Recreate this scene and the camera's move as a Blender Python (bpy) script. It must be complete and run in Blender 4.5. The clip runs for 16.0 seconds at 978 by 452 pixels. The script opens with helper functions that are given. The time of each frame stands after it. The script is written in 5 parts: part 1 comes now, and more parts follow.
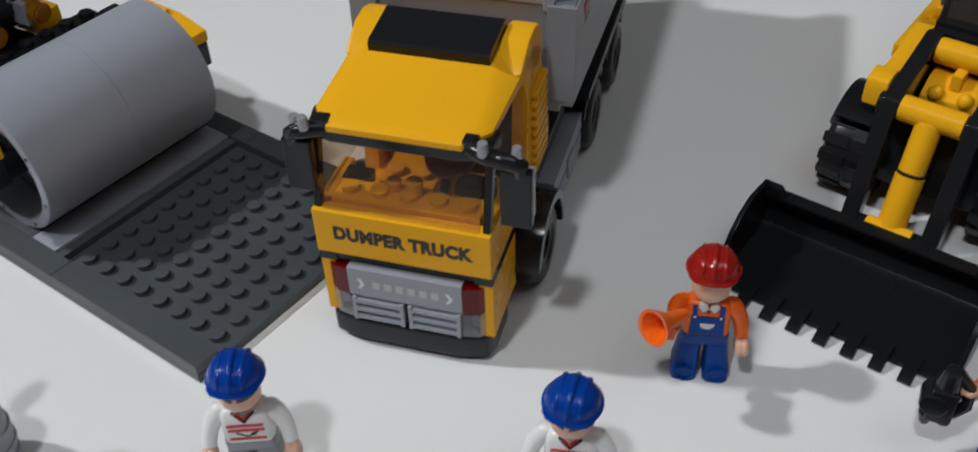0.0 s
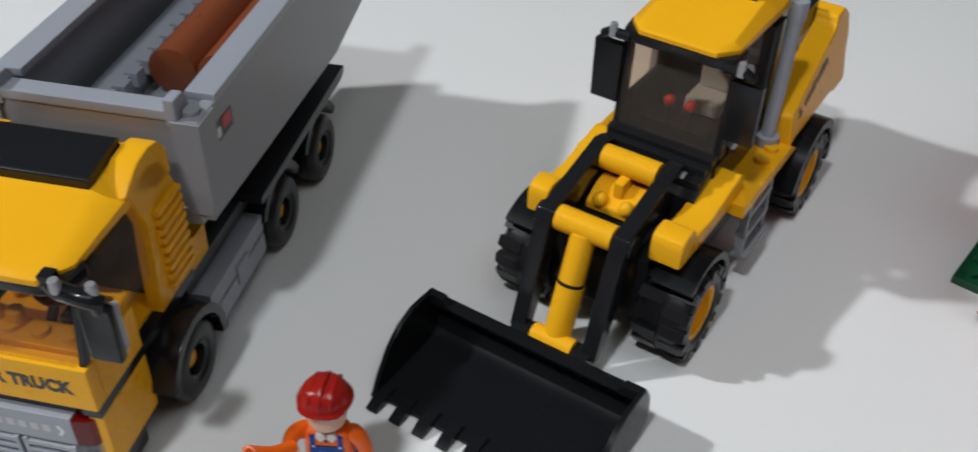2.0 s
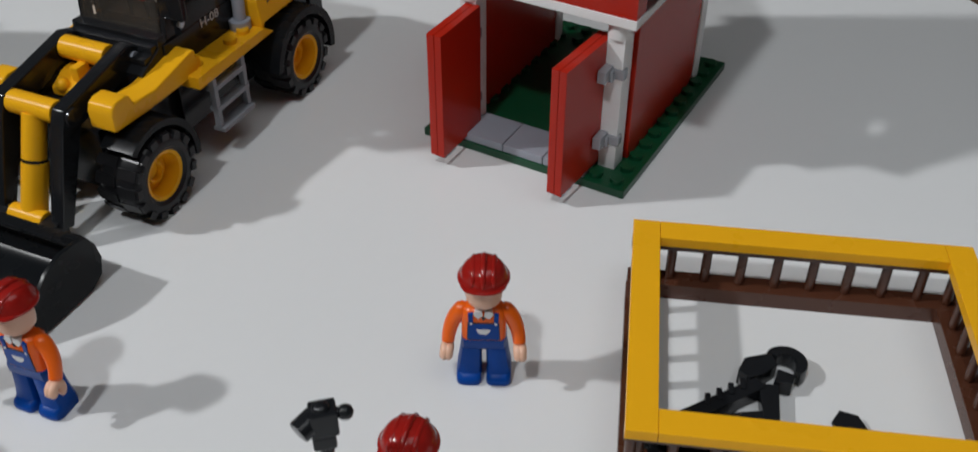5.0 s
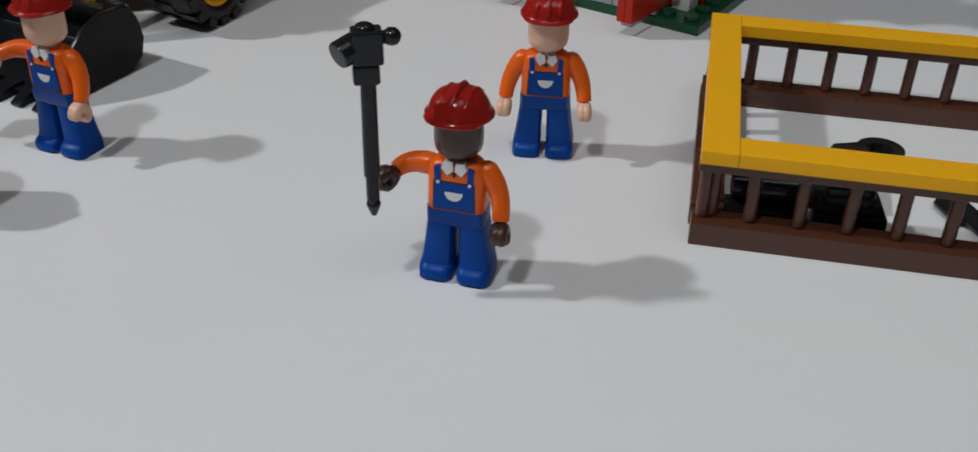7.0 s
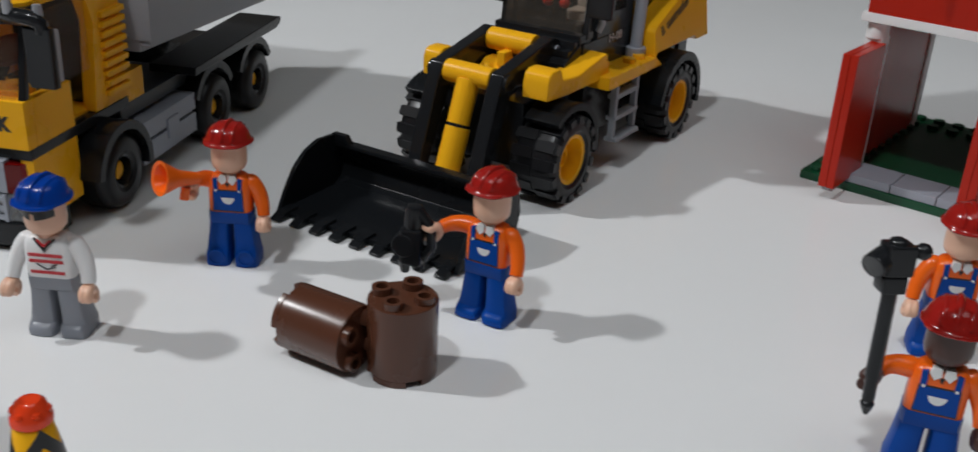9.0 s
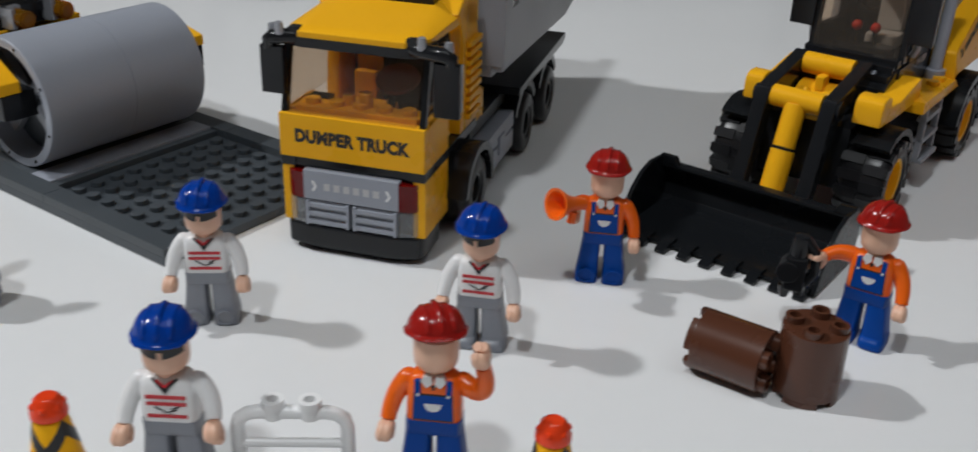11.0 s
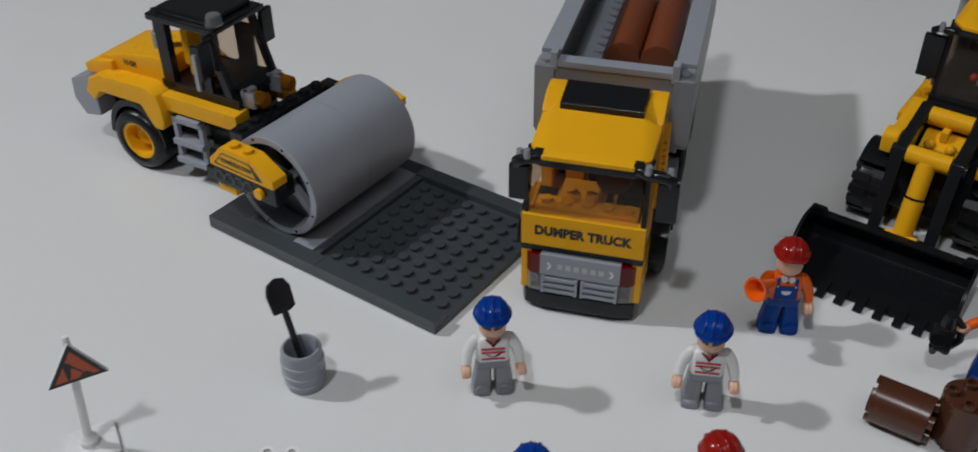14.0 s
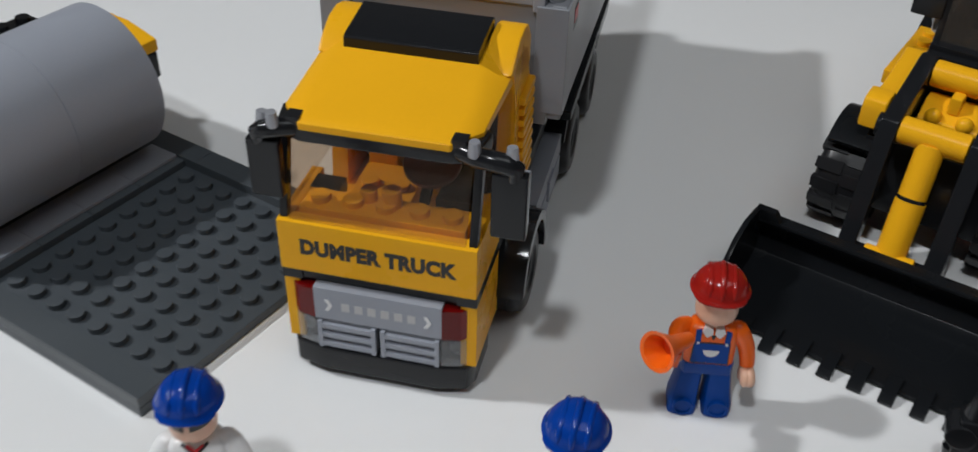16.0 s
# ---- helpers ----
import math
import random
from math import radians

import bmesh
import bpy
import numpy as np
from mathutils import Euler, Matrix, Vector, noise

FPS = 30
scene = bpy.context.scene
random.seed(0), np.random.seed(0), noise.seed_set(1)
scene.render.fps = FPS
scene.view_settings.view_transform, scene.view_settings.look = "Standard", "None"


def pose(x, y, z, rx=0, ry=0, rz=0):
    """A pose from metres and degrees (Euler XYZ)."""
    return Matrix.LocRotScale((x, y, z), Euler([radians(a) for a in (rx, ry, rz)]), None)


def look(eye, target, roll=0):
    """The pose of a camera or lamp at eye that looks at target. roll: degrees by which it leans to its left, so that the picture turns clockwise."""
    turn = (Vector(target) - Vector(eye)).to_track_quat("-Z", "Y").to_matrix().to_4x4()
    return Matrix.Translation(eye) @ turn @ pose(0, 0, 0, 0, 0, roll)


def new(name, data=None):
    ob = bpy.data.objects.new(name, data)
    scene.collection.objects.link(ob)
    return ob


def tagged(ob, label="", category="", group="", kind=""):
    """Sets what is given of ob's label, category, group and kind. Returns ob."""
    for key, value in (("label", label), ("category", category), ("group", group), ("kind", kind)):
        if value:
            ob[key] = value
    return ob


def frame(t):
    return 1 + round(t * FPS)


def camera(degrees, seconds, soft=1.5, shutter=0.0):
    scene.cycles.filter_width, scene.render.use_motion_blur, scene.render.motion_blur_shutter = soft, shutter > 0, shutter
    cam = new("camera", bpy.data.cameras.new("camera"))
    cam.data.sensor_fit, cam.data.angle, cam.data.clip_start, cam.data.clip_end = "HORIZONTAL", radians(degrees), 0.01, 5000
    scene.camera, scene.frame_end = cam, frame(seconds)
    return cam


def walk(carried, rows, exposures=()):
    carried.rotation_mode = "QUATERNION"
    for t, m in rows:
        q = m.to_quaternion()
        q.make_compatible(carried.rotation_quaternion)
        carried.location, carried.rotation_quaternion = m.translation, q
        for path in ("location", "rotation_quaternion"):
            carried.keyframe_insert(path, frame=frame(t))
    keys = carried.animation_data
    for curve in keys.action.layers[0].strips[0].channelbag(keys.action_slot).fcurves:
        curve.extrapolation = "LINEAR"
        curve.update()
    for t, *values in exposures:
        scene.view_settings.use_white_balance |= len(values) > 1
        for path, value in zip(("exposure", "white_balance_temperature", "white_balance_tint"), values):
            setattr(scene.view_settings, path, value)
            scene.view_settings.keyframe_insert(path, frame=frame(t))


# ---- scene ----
cam = camera(50.6, 16.0, soft=1.5, shutter=0.35)
METRES, EYE, TILT, LEAN, TURN = 0.88, 0.2149, -40.824, 1.635, 0.0
ROWS = [
    (0.0, 0.0, 0.0, 0.0, 0.0, 0.0, -0.0),
    (0.5, 0.0112, 0.0026, 0.0133, -1.23, 0.41, 0.09),
    (1.0, 0.0283, 0.0066, 0.0209, -2.07, 0.83, 0.24),
    (1.5, 0.0545, 0.0065, 0.0282, -2.99, 1.24, 0.29),
    (2.0, 0.0857, 0.0049, 0.0269, -4.62, 1.58, 0.53),
    (2.5, 0.1136, -0.0022, 0.0248, -5.88, 1.68, 1.07),
    (3.0, 0.1443, -0.0108, 0.0198, -7.23, 1.93, 1.93),
    (3.5, 0.1798, -0.0216, 0.0149, -8.31, 2.22, 3.47),
    (4.0, 0.2011, -0.031, 0.0037, -9.47, 2.19, 5.17),
    (4.5, 0.2134, -0.0441, -0.0158, -10.64, 1.98, 6.95),
    (5.0, 0.2203, -0.0566, -0.0382, -11.67, 1.41, 7.8),
    (7.5, 0.2053, -0.0128, -0.1458, -8.31, 11.46, 3.21),
    (8.0, 0.1727, -0.0156, -0.1374, -7.7, 14.8, 2.13),
    (10.5, 0.0478, -0.0303, -0.1243, -3.08, 16.48, -2.75),
    (11.0, 0.016, -0.0417, -0.1228, -2.05, 14.8, -2.74),
    (11.5, -0.0233, -0.0544, -0.1206, -1.73, 12.65, -2.65),
    (12.0, -0.0556, -0.0672, -0.1146, -1.12, 9.12, -1.32),
    (12.5, -0.0819, -0.0945, -0.0944, -0.9, 6.95, -0.08),
    (13.0, -0.1026, -0.1258, -0.0739, -0.76, 5.19, 0.13),
    (13.5, -0.0949, -0.1472, -0.0548, -1.07, 4.49, -0.08),
    (14.0, -0.0777, -0.1469, -0.0365, -1.5, 4.54, -0.36),
    (14.5, -0.0572, -0.1166, -0.0332, -3.14, 4.56, -0.31),
    (15.0, -0.0393, -0.0752, -0.0332, -3.59, 4.65, -0.34),
    (15.5, -0.0264, -0.0294, -0.0279, -3.77, 4.23, -0.36),
    (16.0, -0.0143, 0.0286, -0.0149, -3.87, 3.95, -0.59),
]
EXPOSURES = [(0.0, -0.16), (0.5, -0.01), (1.5, 0.1), (3.0, 0.28), (3.5, 0.16), (4.0, 0.12), (5.0, -0.15), (7.5, -0.27), (8.0, -0.2), (10.5, -0.06), (11.0, -0.12), (12.0, -0.37), (12.5, -0.56), (13.0, -0.7), (13.5, -0.63), (14.5, -0.5), (15.5, -0.27), (16.0, -0.11)]
walk(cam, [(t, pose(0, 0, EYE, TILT, LEAN, TURN) @ pose(METRES * x, METRES * y, METRES * z, 90 + pitch, roll, yaw)) for t, x, y, z, yaw, pitch, roll in ROWS], EXPOSURES)

# ---------------------------------------------------------------- light
LAMP = (-1.79, 0.46, 1.90)          # the bright lamp at one side of the room
world = bpy.data.worlds.new("room_air")
scene.world = world
world.use_nodes = True
world.node_tree.nodes["Background"].inputs[0].default_value = (0.75, 0.80, 0.86, 1)
world.node_tree.nodes["Background"].inputs[1].default_value = 0.05


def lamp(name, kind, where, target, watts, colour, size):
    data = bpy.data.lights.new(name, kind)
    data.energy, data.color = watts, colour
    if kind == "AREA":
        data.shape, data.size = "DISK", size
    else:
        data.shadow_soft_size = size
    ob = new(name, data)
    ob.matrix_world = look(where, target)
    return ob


lamp("room_lamp_light", "AREA", LAMP, (0.1, 0.22, 0), 41.0, (0.965, 0.985, 1.0), 0.13)
# overhead lamp, unseen, placed from the direction of the second shadows
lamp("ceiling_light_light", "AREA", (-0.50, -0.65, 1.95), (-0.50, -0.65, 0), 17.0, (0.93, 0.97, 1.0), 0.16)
# wide fill lamp added to lift the shadows, not a known source
lamp("fill_panel_light", "AREA", (0.62, -0.40, 1.96), (0.62, -0.40, 0), 6.2, (0.92, 0.97, 1.0), 1.2)


# ---------------------------------------------------------------- materials
def material(name, colour, rough=0.35, metal=0.0, grain=0.04, grain_size=350.0, bump=0.02, alpha=1.0, spec=0.5, stain=0.05):
    """Plastic-like surface: base colour, slow stains, fine grain in colour, gloss and relief."""
    m = bpy.data.materials.new(name)
    m.use_nodes = True
    nt = m.node_tree
    b = nt.nodes["Principled BSDF"]
    b.inputs["Metallic"].default_value = metal
    b.inputs["Specular IOR Level"].default_value = spec
    b.inputs["Alpha"].default_value = alpha
    co = nt.nodes.new("ShaderNodeTexCoord")
    slow = nt.nodes.new("ShaderNodeTexNoise")
    slow.inputs["Scale"].default_value = grain_size / 8
    slow.inputs["Detail"].default_value = 4
    fine = nt.nodes.new("ShaderNodeTexNoise")
    fine.inputs["Scale"].default_value = grain_size * 3
    fine.inputs["Detail"].default_value = 3
    for n in (slow, fine):
        nt.links.new(co.outputs["Object"], n.inputs["Vector"])
    add = nt.nodes.new("ShaderNodeMath")
    add.operation = "MULTIPLY_ADD"
    nt.links.new(slow.outputs[0], add.inputs[0])
    add.inputs[1].default_value = stain * 2
    add.inputs[2].default_value = 1 - stain
    add2 = nt.nodes.new("ShaderNodeMath")
    add2.operation = "MULTIPLY_ADD"
    nt.links.new(fine.outputs[0], add2.inputs[0])
    add2.inputs[1].default_value = grain
    nt.links.new(add.outputs[0], add2.inputs[2])
    hue = nt.nodes.new("ShaderNodeHueSaturation")
    hue.inputs["Color"].default_value = (*colour, 1)
    nt.links.new(add2.outputs[0], hue.inputs["Value"])
    nt.links.new(hue.outputs[0], b.inputs["Base Color"])
    r = nt.nodes.new("ShaderNodeMapRange")
    r.inputs["To Min"].default_value = rough * 0.8
    r.inputs["To Max"].default_value = min(1, rough * 1.25)
    nt.links.new(slow.outputs[0], r.inputs["Value"])
    nt.links.new(r.outputs[0], b.inputs["Roughness"])
    if bump:
        bp = nt.nodes.new("ShaderNodeBump")
        bp.inputs["Strength"].default_value = bump
        bp.inputs["Distance"].default_value = 0.0004
        nt.links.new(fine.outputs[0], bp.inputs["Height"])
        nt.links.new(bp.outputs[0], b.inputs["Normal"])
    return m


def clear_plastic(name, tint, rough=0.06, amount=0.75):
    """Tinted see-through plastic: a clear sheet mixed with a glossy skin."""
    m = bpy.data.materials.new(name)
    m.use_nodes = True
    nt = m.node_tree
    out = nt.nodes["Material Output"]
    nt.nodes.remove(nt.nodes["Principled BSDF"])
    tr = nt.nodes.new("ShaderNodeBsdfTransparent")
    tr.inputs[0].default_value = (*tint, 1)
    gl = nt.nodes.new("ShaderNodeBsdfPrincipled")
    gl.inputs["Base Color"].default_value = (*[c * 0.35 for c in tint], 1)
    gl.inputs["Roughness"].default_value = rough
    mix = nt.nodes.new("ShaderNodeMixShader")
    mix.inputs[0].default_value = 1 - amount
    nt.links.new(tr.outputs[0], mix.inputs[1])
    nt.links.new(gl.outputs[0], mix.inputs[2])
    nt.links.new(mix.outputs[0], out.inputs["Surface"])
    return m


YELLOW = material("yellow_plastic", (0.885, 0.435, 0.012), 0.28, spec=0.17)
BLACK = material("black_plastic", (0.0125, 0.0135, 0.0155), 0.17, spec=0.34)
BUCKET_BLACK = material("satin_black_plastic", (0.0085, 0.0096, 0.0112), 0.26, spec=0.16)
RUBBER = material("black_rubber", (0.013, 0.013, 0.0145), 0.30, bump=0.06, spec=0.3)
LIGHT_GREY = material("light_grey_plastic", (0.305, 0.325, 0.375), 0.40, spec=0.55)
MID_GREY = material("mid_grey_plastic", (0.245, 0.255, 0.28), 0.36)
DARK_GREY = material("dark_grey_plastic", (0.038, 0.048, 0.058), 0.50, spec=0.9)
TILE_GREY = material("smooth_grey_tile", (0.041, 0.051, 0.060), 0.48, spec=0.9)
RED = material("red_plastic", (0.42, 0.017, 0.006), 0.24, spec=0.26)
HELMET_RED = material("red_helmet_plastic", (0.31, 0.012, 0.009), 0.16, spec=0.4)
HELMET_BLUE = material("blue_helmet_plastic", (0.002, 0.042, 0.29), 0.16, spec=0.3)
BLUE = material("blue_plastic", (0.002, 0.055, 0.30), 0.34, spec=0.14)
ORANGE = material("orange_plastic", (0.86, 0.13, 0.006), 0.28)
WHITE = material("white_plastic", (0.82, 0.82, 0.82), 0.28)
TROUSER_GREY = material("blue_grey_plastic", (0.23, 0.245, 0.28), 0.32)
GREEN = material("dark_green_plastic", (0.003, 0.062, 0.024), 0.32)
BROWN = material("brown_plastic", (0.085, 0.030, 0.016), 0.26)
LOG_BROWN = material("reddish_brown_plastic", (0.20, 0.052, 0.020), 0.30)
STEER_RED = material("dark_red_plastic", (0.12, 0.012, 0.008), 0.3)
SKIN = material("peach_plastic", (0.78, 0.47, 0.33), 0.35)
DARK_SKIN = material("dark_brown_plastic", (0.060, 0.024, 0.018), 0.32)
PRINT_WHITE = material("white_print", (0.74, 0.74, 0.74), 0.4)
PRINT_RED = material("red_print", (0.55, 0.02, 0.03), 0.4)
PRINT_BLACK = material("black_print", (0.014, 0.014, 0.016), 0.4)
PRINT_GREY = material("pale_grey_print", (0.50, 0.50, 0.50), 0.4)
SIGN_ORANGE = material("orange_sign_print", (0.50, 0.085, 0.022), 0.4)
GLASS = clear_plastic("smoke_clear_plastic", (0.90, 0.81, 0.72), 0.05, 0.92)
# darker than the other panes: the cab's inner shade is in this tint
SMOKE_SHADE = clear_plastic("smoke_and_cab_shade_plastic", (0.84, 0.75, 0.66), 0.05, 0.92)
WINDOW = clear_plastic("pale_clear_plastic", (0.96, 0.93, 0.89), 0.05, 0.94)
CLEAR = clear_plastic("clear_plastic", (0.90, 0.92, 0.94), 0.08, 0.55)
RED_CLEAR = clear_plastic("red_clear_plastic", (0.55, 0.012, 0.012), 0.10, 0.35)
AMBER_CLEAR = clear_plastic("amber_clear_plastic", (0.95, 0.42, 0.02), 0.10, 0.45)
ORANGE_CLEAR = material("orange_red_clear_plastic", (0.80, 0.055, 0.012), 0.14)
CHROME = material("worn_silver_plastic", (0.36, 0.37, 0.40), 0.25, metal=0.35)
TABLE = material("white_table_laminate", (0.78, 0.785, 0.79), 0.24, grain=0.015, grain_size=60, bump=0.004, spec=0.4, stain=0.02)
# unseen walls and ceiling, darkened so black plastic mirrors a dark room
WALL = material("darkened_room_wall", (0.20, 0.19, 0.18), 0.8, grain_size=20, bump=0.05)
FLOOR = material("wooden_floor", (0.24, 0.15, 0.09), 0.5, grain_size=12)
CASE_GREY = material("brushed_grey_case", (0.33, 0.33, 0.32), 0.4)
# black of the end caps, also used for the case's shaded base
CASE_DARK = material("dark_ends_and_base_shade", (0.02, 0.018, 0.016), 0.6)


# ---------------------------------------------------------------- geometry helpers, all in millimetres
class G:
    """A bmesh under construction; mi is the material slot of what is added next."""

    def __init__(self):
        self.bm = bmesh.new()
        self.mi = 0
        self.mats = []

    def use(self, mat):
        if mat not in self.mats:
            self.mats.append(mat)
        self.mi = self.mats.index(mat)
        return self

    def faces(self, vs, idx):
        for f in idx:
            try:
                self.bm.faces.new([vs[i] for i in f]).material_index = self.mi
            except ValueError:
                pass

    def loops(self, rings, closed=True, caps=True):
        """Skin over rings of equally many points."""
        vs = [[self.bm.verts.new(p) for p in r] for r in rings]
        n = len(vs[0])
        for a, b in zip(vs, vs[1:]):
            for i in range(n if closed else n - 1):
                j = (i + 1) % n
                self.bm.faces.new((a[i], a[j], b[j], b[i])).material_index = self.mi
        if caps:
            self.bm.faces.new(vs[0][::-1]).material_index = self.mi
            self.bm.faces.new(vs[-1]).material_index = self.mi
        return self

    def box(self, x0, x1, y0, y1, z0, z1, m=None):
        p = [Vector(q) for q in ((x0, y0, z0), (x1, y0, z0), (x1, y1, z0), (x0, y1, z0), (x0, y0, z1), (x1, y0, z1), (x1, y1, z1), (x0, y1, z1))]
        vs = [self.bm.verts.new(m @ q if m else q) for q in p]
        self.faces(vs, ((0, 3, 2, 1), (4, 5, 6, 7), (0, 1, 5, 4), (1, 2, 6, 5), (2, 3, 7, 6), (3, 0, 4, 7)))
        return self

    def prism(self, pts, axis, a, b, m=None):
        """A polygon drawn in the other two axes (y z, x z or x y), drawn out along axis from a to b."""
        def put(u, v, w):
            q = Vector({"x": (w, u, v), "y": (u, w, v), "z": (u, v, w)}[axis])
            return m @ q if m else q
        return self.loops([[put(u, v, w) for u, v in pts] for w in (a, b)])

    def tube(self, path, r, seg=12, caps=True):
        """A round bar along a path; r may be one radius or one for each point."""
        path = [Vector(p) for p in path]
        rs = r if isinstance(r, (list, tuple)) else [r] * len(path)
        rings, up = [], None
        for i, p in enumerate(path):
            d = (path[min(i + 1, len(path) - 1)] - path[max(i - 1, 0)]).normalized()
            if up is None:
                up = d.orthogonal().normalized()
            up = (up - d * up.dot(d)).normalized()
            s = d.cross(up)
            rings.append([p + (up * math.cos(a) + s * math.sin(a)) * rs[i] for a in (2 * math.pi * k / seg for k in range(seg))])
        return self.loops(rings, caps=caps)

    def cyl(self, p0, p1, r, r2=None, seg=20):
        return self.tube([p0, p1], [r, r if r2 is None else r2], seg)

    def lathe(self, profile, centre=(0, 0, 0), axis="z", seg=32, caps=True):
        """A profile of (radius, height) turned about an axis."""
        c, rings = Vector(centre), []
        for r, h in profile:
            ring = []
            for k in range(seg):
                a = 2 * math.pi * k / seg
                u, v = r * math.cos(a), r * math.sin(a)
                ring.append(c + Vector({"z": (u, v, h), "x": (h, u, v), "y": (v, h, u)}[axis]))
            rings.append(ring)
        return self.loops(rings, caps=caps)

    def hollow(self, outer, centre=(0, 0, 0), axis="z", seg=32):
        """A turned ring: the profile is a closed loop of (radius, height)."""
        return self.lathe(list(outer) + [outer[0]], centre, axis, seg, caps=False)

    def ball(self, c, rx, ry, rz, seg=16, lo=-90, hi=90, m=None):
        rings = []
        n = max(4, seg // 2)
        for i in range(n + 1):
            a = radians(lo + (hi - lo) * i / n)
            k = max(math.cos(a), 0.02)
            ring = [Vector((rx * k * math.cos(t), ry * k * math.sin(t), rz * math.sin(a))) for t in (2 * math.pi * j / seg for j in range(seg))]
            rings.append([(m @ (q) if m else q) + Vector(c) for q in ring])
        return self.loops(rings)

    def stud(self, x, y, z, axis="z", s=1):
        d = {"z": (0, 0, 1.7), "x": (1.7 * s, 0, 0), "y": (0, 1.7 * s, 0)}[axis]
        return self.cyl((x, y, z - 0.05 if axis == "z" else z), (x + d[0], y + d[1], z + d[2]), 2.4, seg=14)

    def bevel(self, w=0.25, seg=2, angle=35):
        bmesh.ops.recalc_face_normals(self.bm, faces=self.bm.faces)
        es = [e for e in self.bm.edges if len(e.link_faces) == 2 and e.calc_face_angle(0) > radians(angle)]
        bmesh.ops.bevel(self.bm, geom=es, offset=w, segments=seg, profile=0.5, affect="EDGES", clamp_overlap=True)
        return self

    def mesh(self, name):
        bm = self.bm
        bmesh.ops.recalc_face_normals(bm, faces=bm.faces)
        bmesh.ops.scale(bm, vec=(0.001,) * 3, verts=bm.verts)
        me = bpy.data.meshes.new(name)
        bm.to_mesh(me)
        bm.free()
        me.polygons.foreach_set("use_smooth", [True] * len(me.polygons))
        me.set_sharp_from_angle(angle=radians(38))
        for mat in self.mats:
            me.materials.append(mat)
        return me


def part(name, g, mat, parent, label="", bevel=0.25):
    """One mesh object under a thing or under a part."""
    if bevel:
        g.bevel(bevel)
    if mat is not None:
        g.mats = [mat]
    ob = new(name, g.mesh(name))
    ob.parent = parent
    if bevel:
        # large faces stay flat, only the rounded edges shade softly
        wn = ob.modifiers.new("flat_faces", "WEIGHTED_NORMAL")
        wn.keep_sharp, wn.weight = True, 80
    if mat in (GLASS, SMOKE_SHADE, WINDOW, CLEAR):
        ob.visible_shadow = False
    return tagged(ob, label=label)


def thing(name, x, y, rz, label, category, group="", z=0.0):
    ob = new(name)
    ob.empty_display_size = 0.01
    ob.matrix_world = pose(x / 1000, y / 1000, z / 1000, 0, 0, rz)
    return tagged(ob, label, category, group)


def lettering(name, words, size, m, mat, parent, bold=0.0, stretch=1.0, spacing=1.0):
    """Words in the built-in font, as a thin print; m places them in millimetres, reading along x, up along y."""
    cu = bpy.data.curves.new(name, "FONT")
    cu.body, cu.size, cu.align_x, cu.align_y, cu.offset = words, size, "CENTER", "CENTER", bold
    cu.extrude = 0.05
    cu.space_character = spacing
    cu.resolution_u = 3
    tmp = bpy.data.objects.new("tmp", cu)
    scene.collection.objects.link(tmp)
    bpy.context.view_layer.update()
    me = bpy.data.meshes.new_from_object(tmp.evaluated_get(bpy.context.evaluated_depsgraph_get()))
    bpy.data.objects.remove(tmp)
    me.transform(Matrix.Scale(0.001, 4) @ m @ Matrix.Diagonal((stretch, 1, 1, 1)))
    me.materials.clear()
    me.materials.append(mat)
    ob = new(name, me)
    ob.parent = parent
    return ob


def arc(cx, cz, r, a0, a1, n):
    return [(cx + r * math.cos(radians(a0 + (a1 - a0) * i / n)), cz + r * math.sin(radians(a0 + (a1 - a0) * i / n))) for i in range(n + 1)]


# ---------------------------------------------------------------- the room and the table
def slab(name, x0, x1, y0, y1, z0, z1, mat, label, category):
    g = G().box(x0, x1, y0, y1, z0, z1)
    g.mats = [mat]
    return tagged(new(name, g.mesh(name)), label, category, kind="structure")


slab("floor", -2600, 2600, -2400, 2600, -760, -740, FLOOR, "brown wooden floor under the table", "floor")
slab("ceiling", -2600, 2600, -2400, 2600, 2000, 2020, WALL, "unseen grey ceiling, darkened to cut reflections", "ceiling")
slab("wall_north", -2600, 2600, 2600, 2700, -760, 2020, WALL, "unseen grey wall, darkened to cut reflections", "wall")
slab("wall_south", -2600, 2600, -2500, -2400, -760, 2020, WALL, "unseen grey wall, darkened to cut reflections", "wall")
slab("wall_west", -2700, -2600, -2500, 2700, -760, 2020, WALL, "unseen grey wall, darkened to cut reflections", "wall")
slab("wall_east", 2600, 2700, -2500, 2700, -760, 2020, WALL, "unseen grey wall, darkened to cut reflections", "wall")

table = thing("table", 505, 374, 8.2, "large white laminate table with a satin top", "table")
part("tabletop", G().box(-1400, 0, -900, 520, -26, 0), TABLE, table, bevel=2)
for lx in (-1360, -40):
    for ly in (-860, 480):
        part("leg", G().box(lx - 25, lx + 25, ly - 25, ly + 25, -740, -26), WHITE, table, bevel=2)

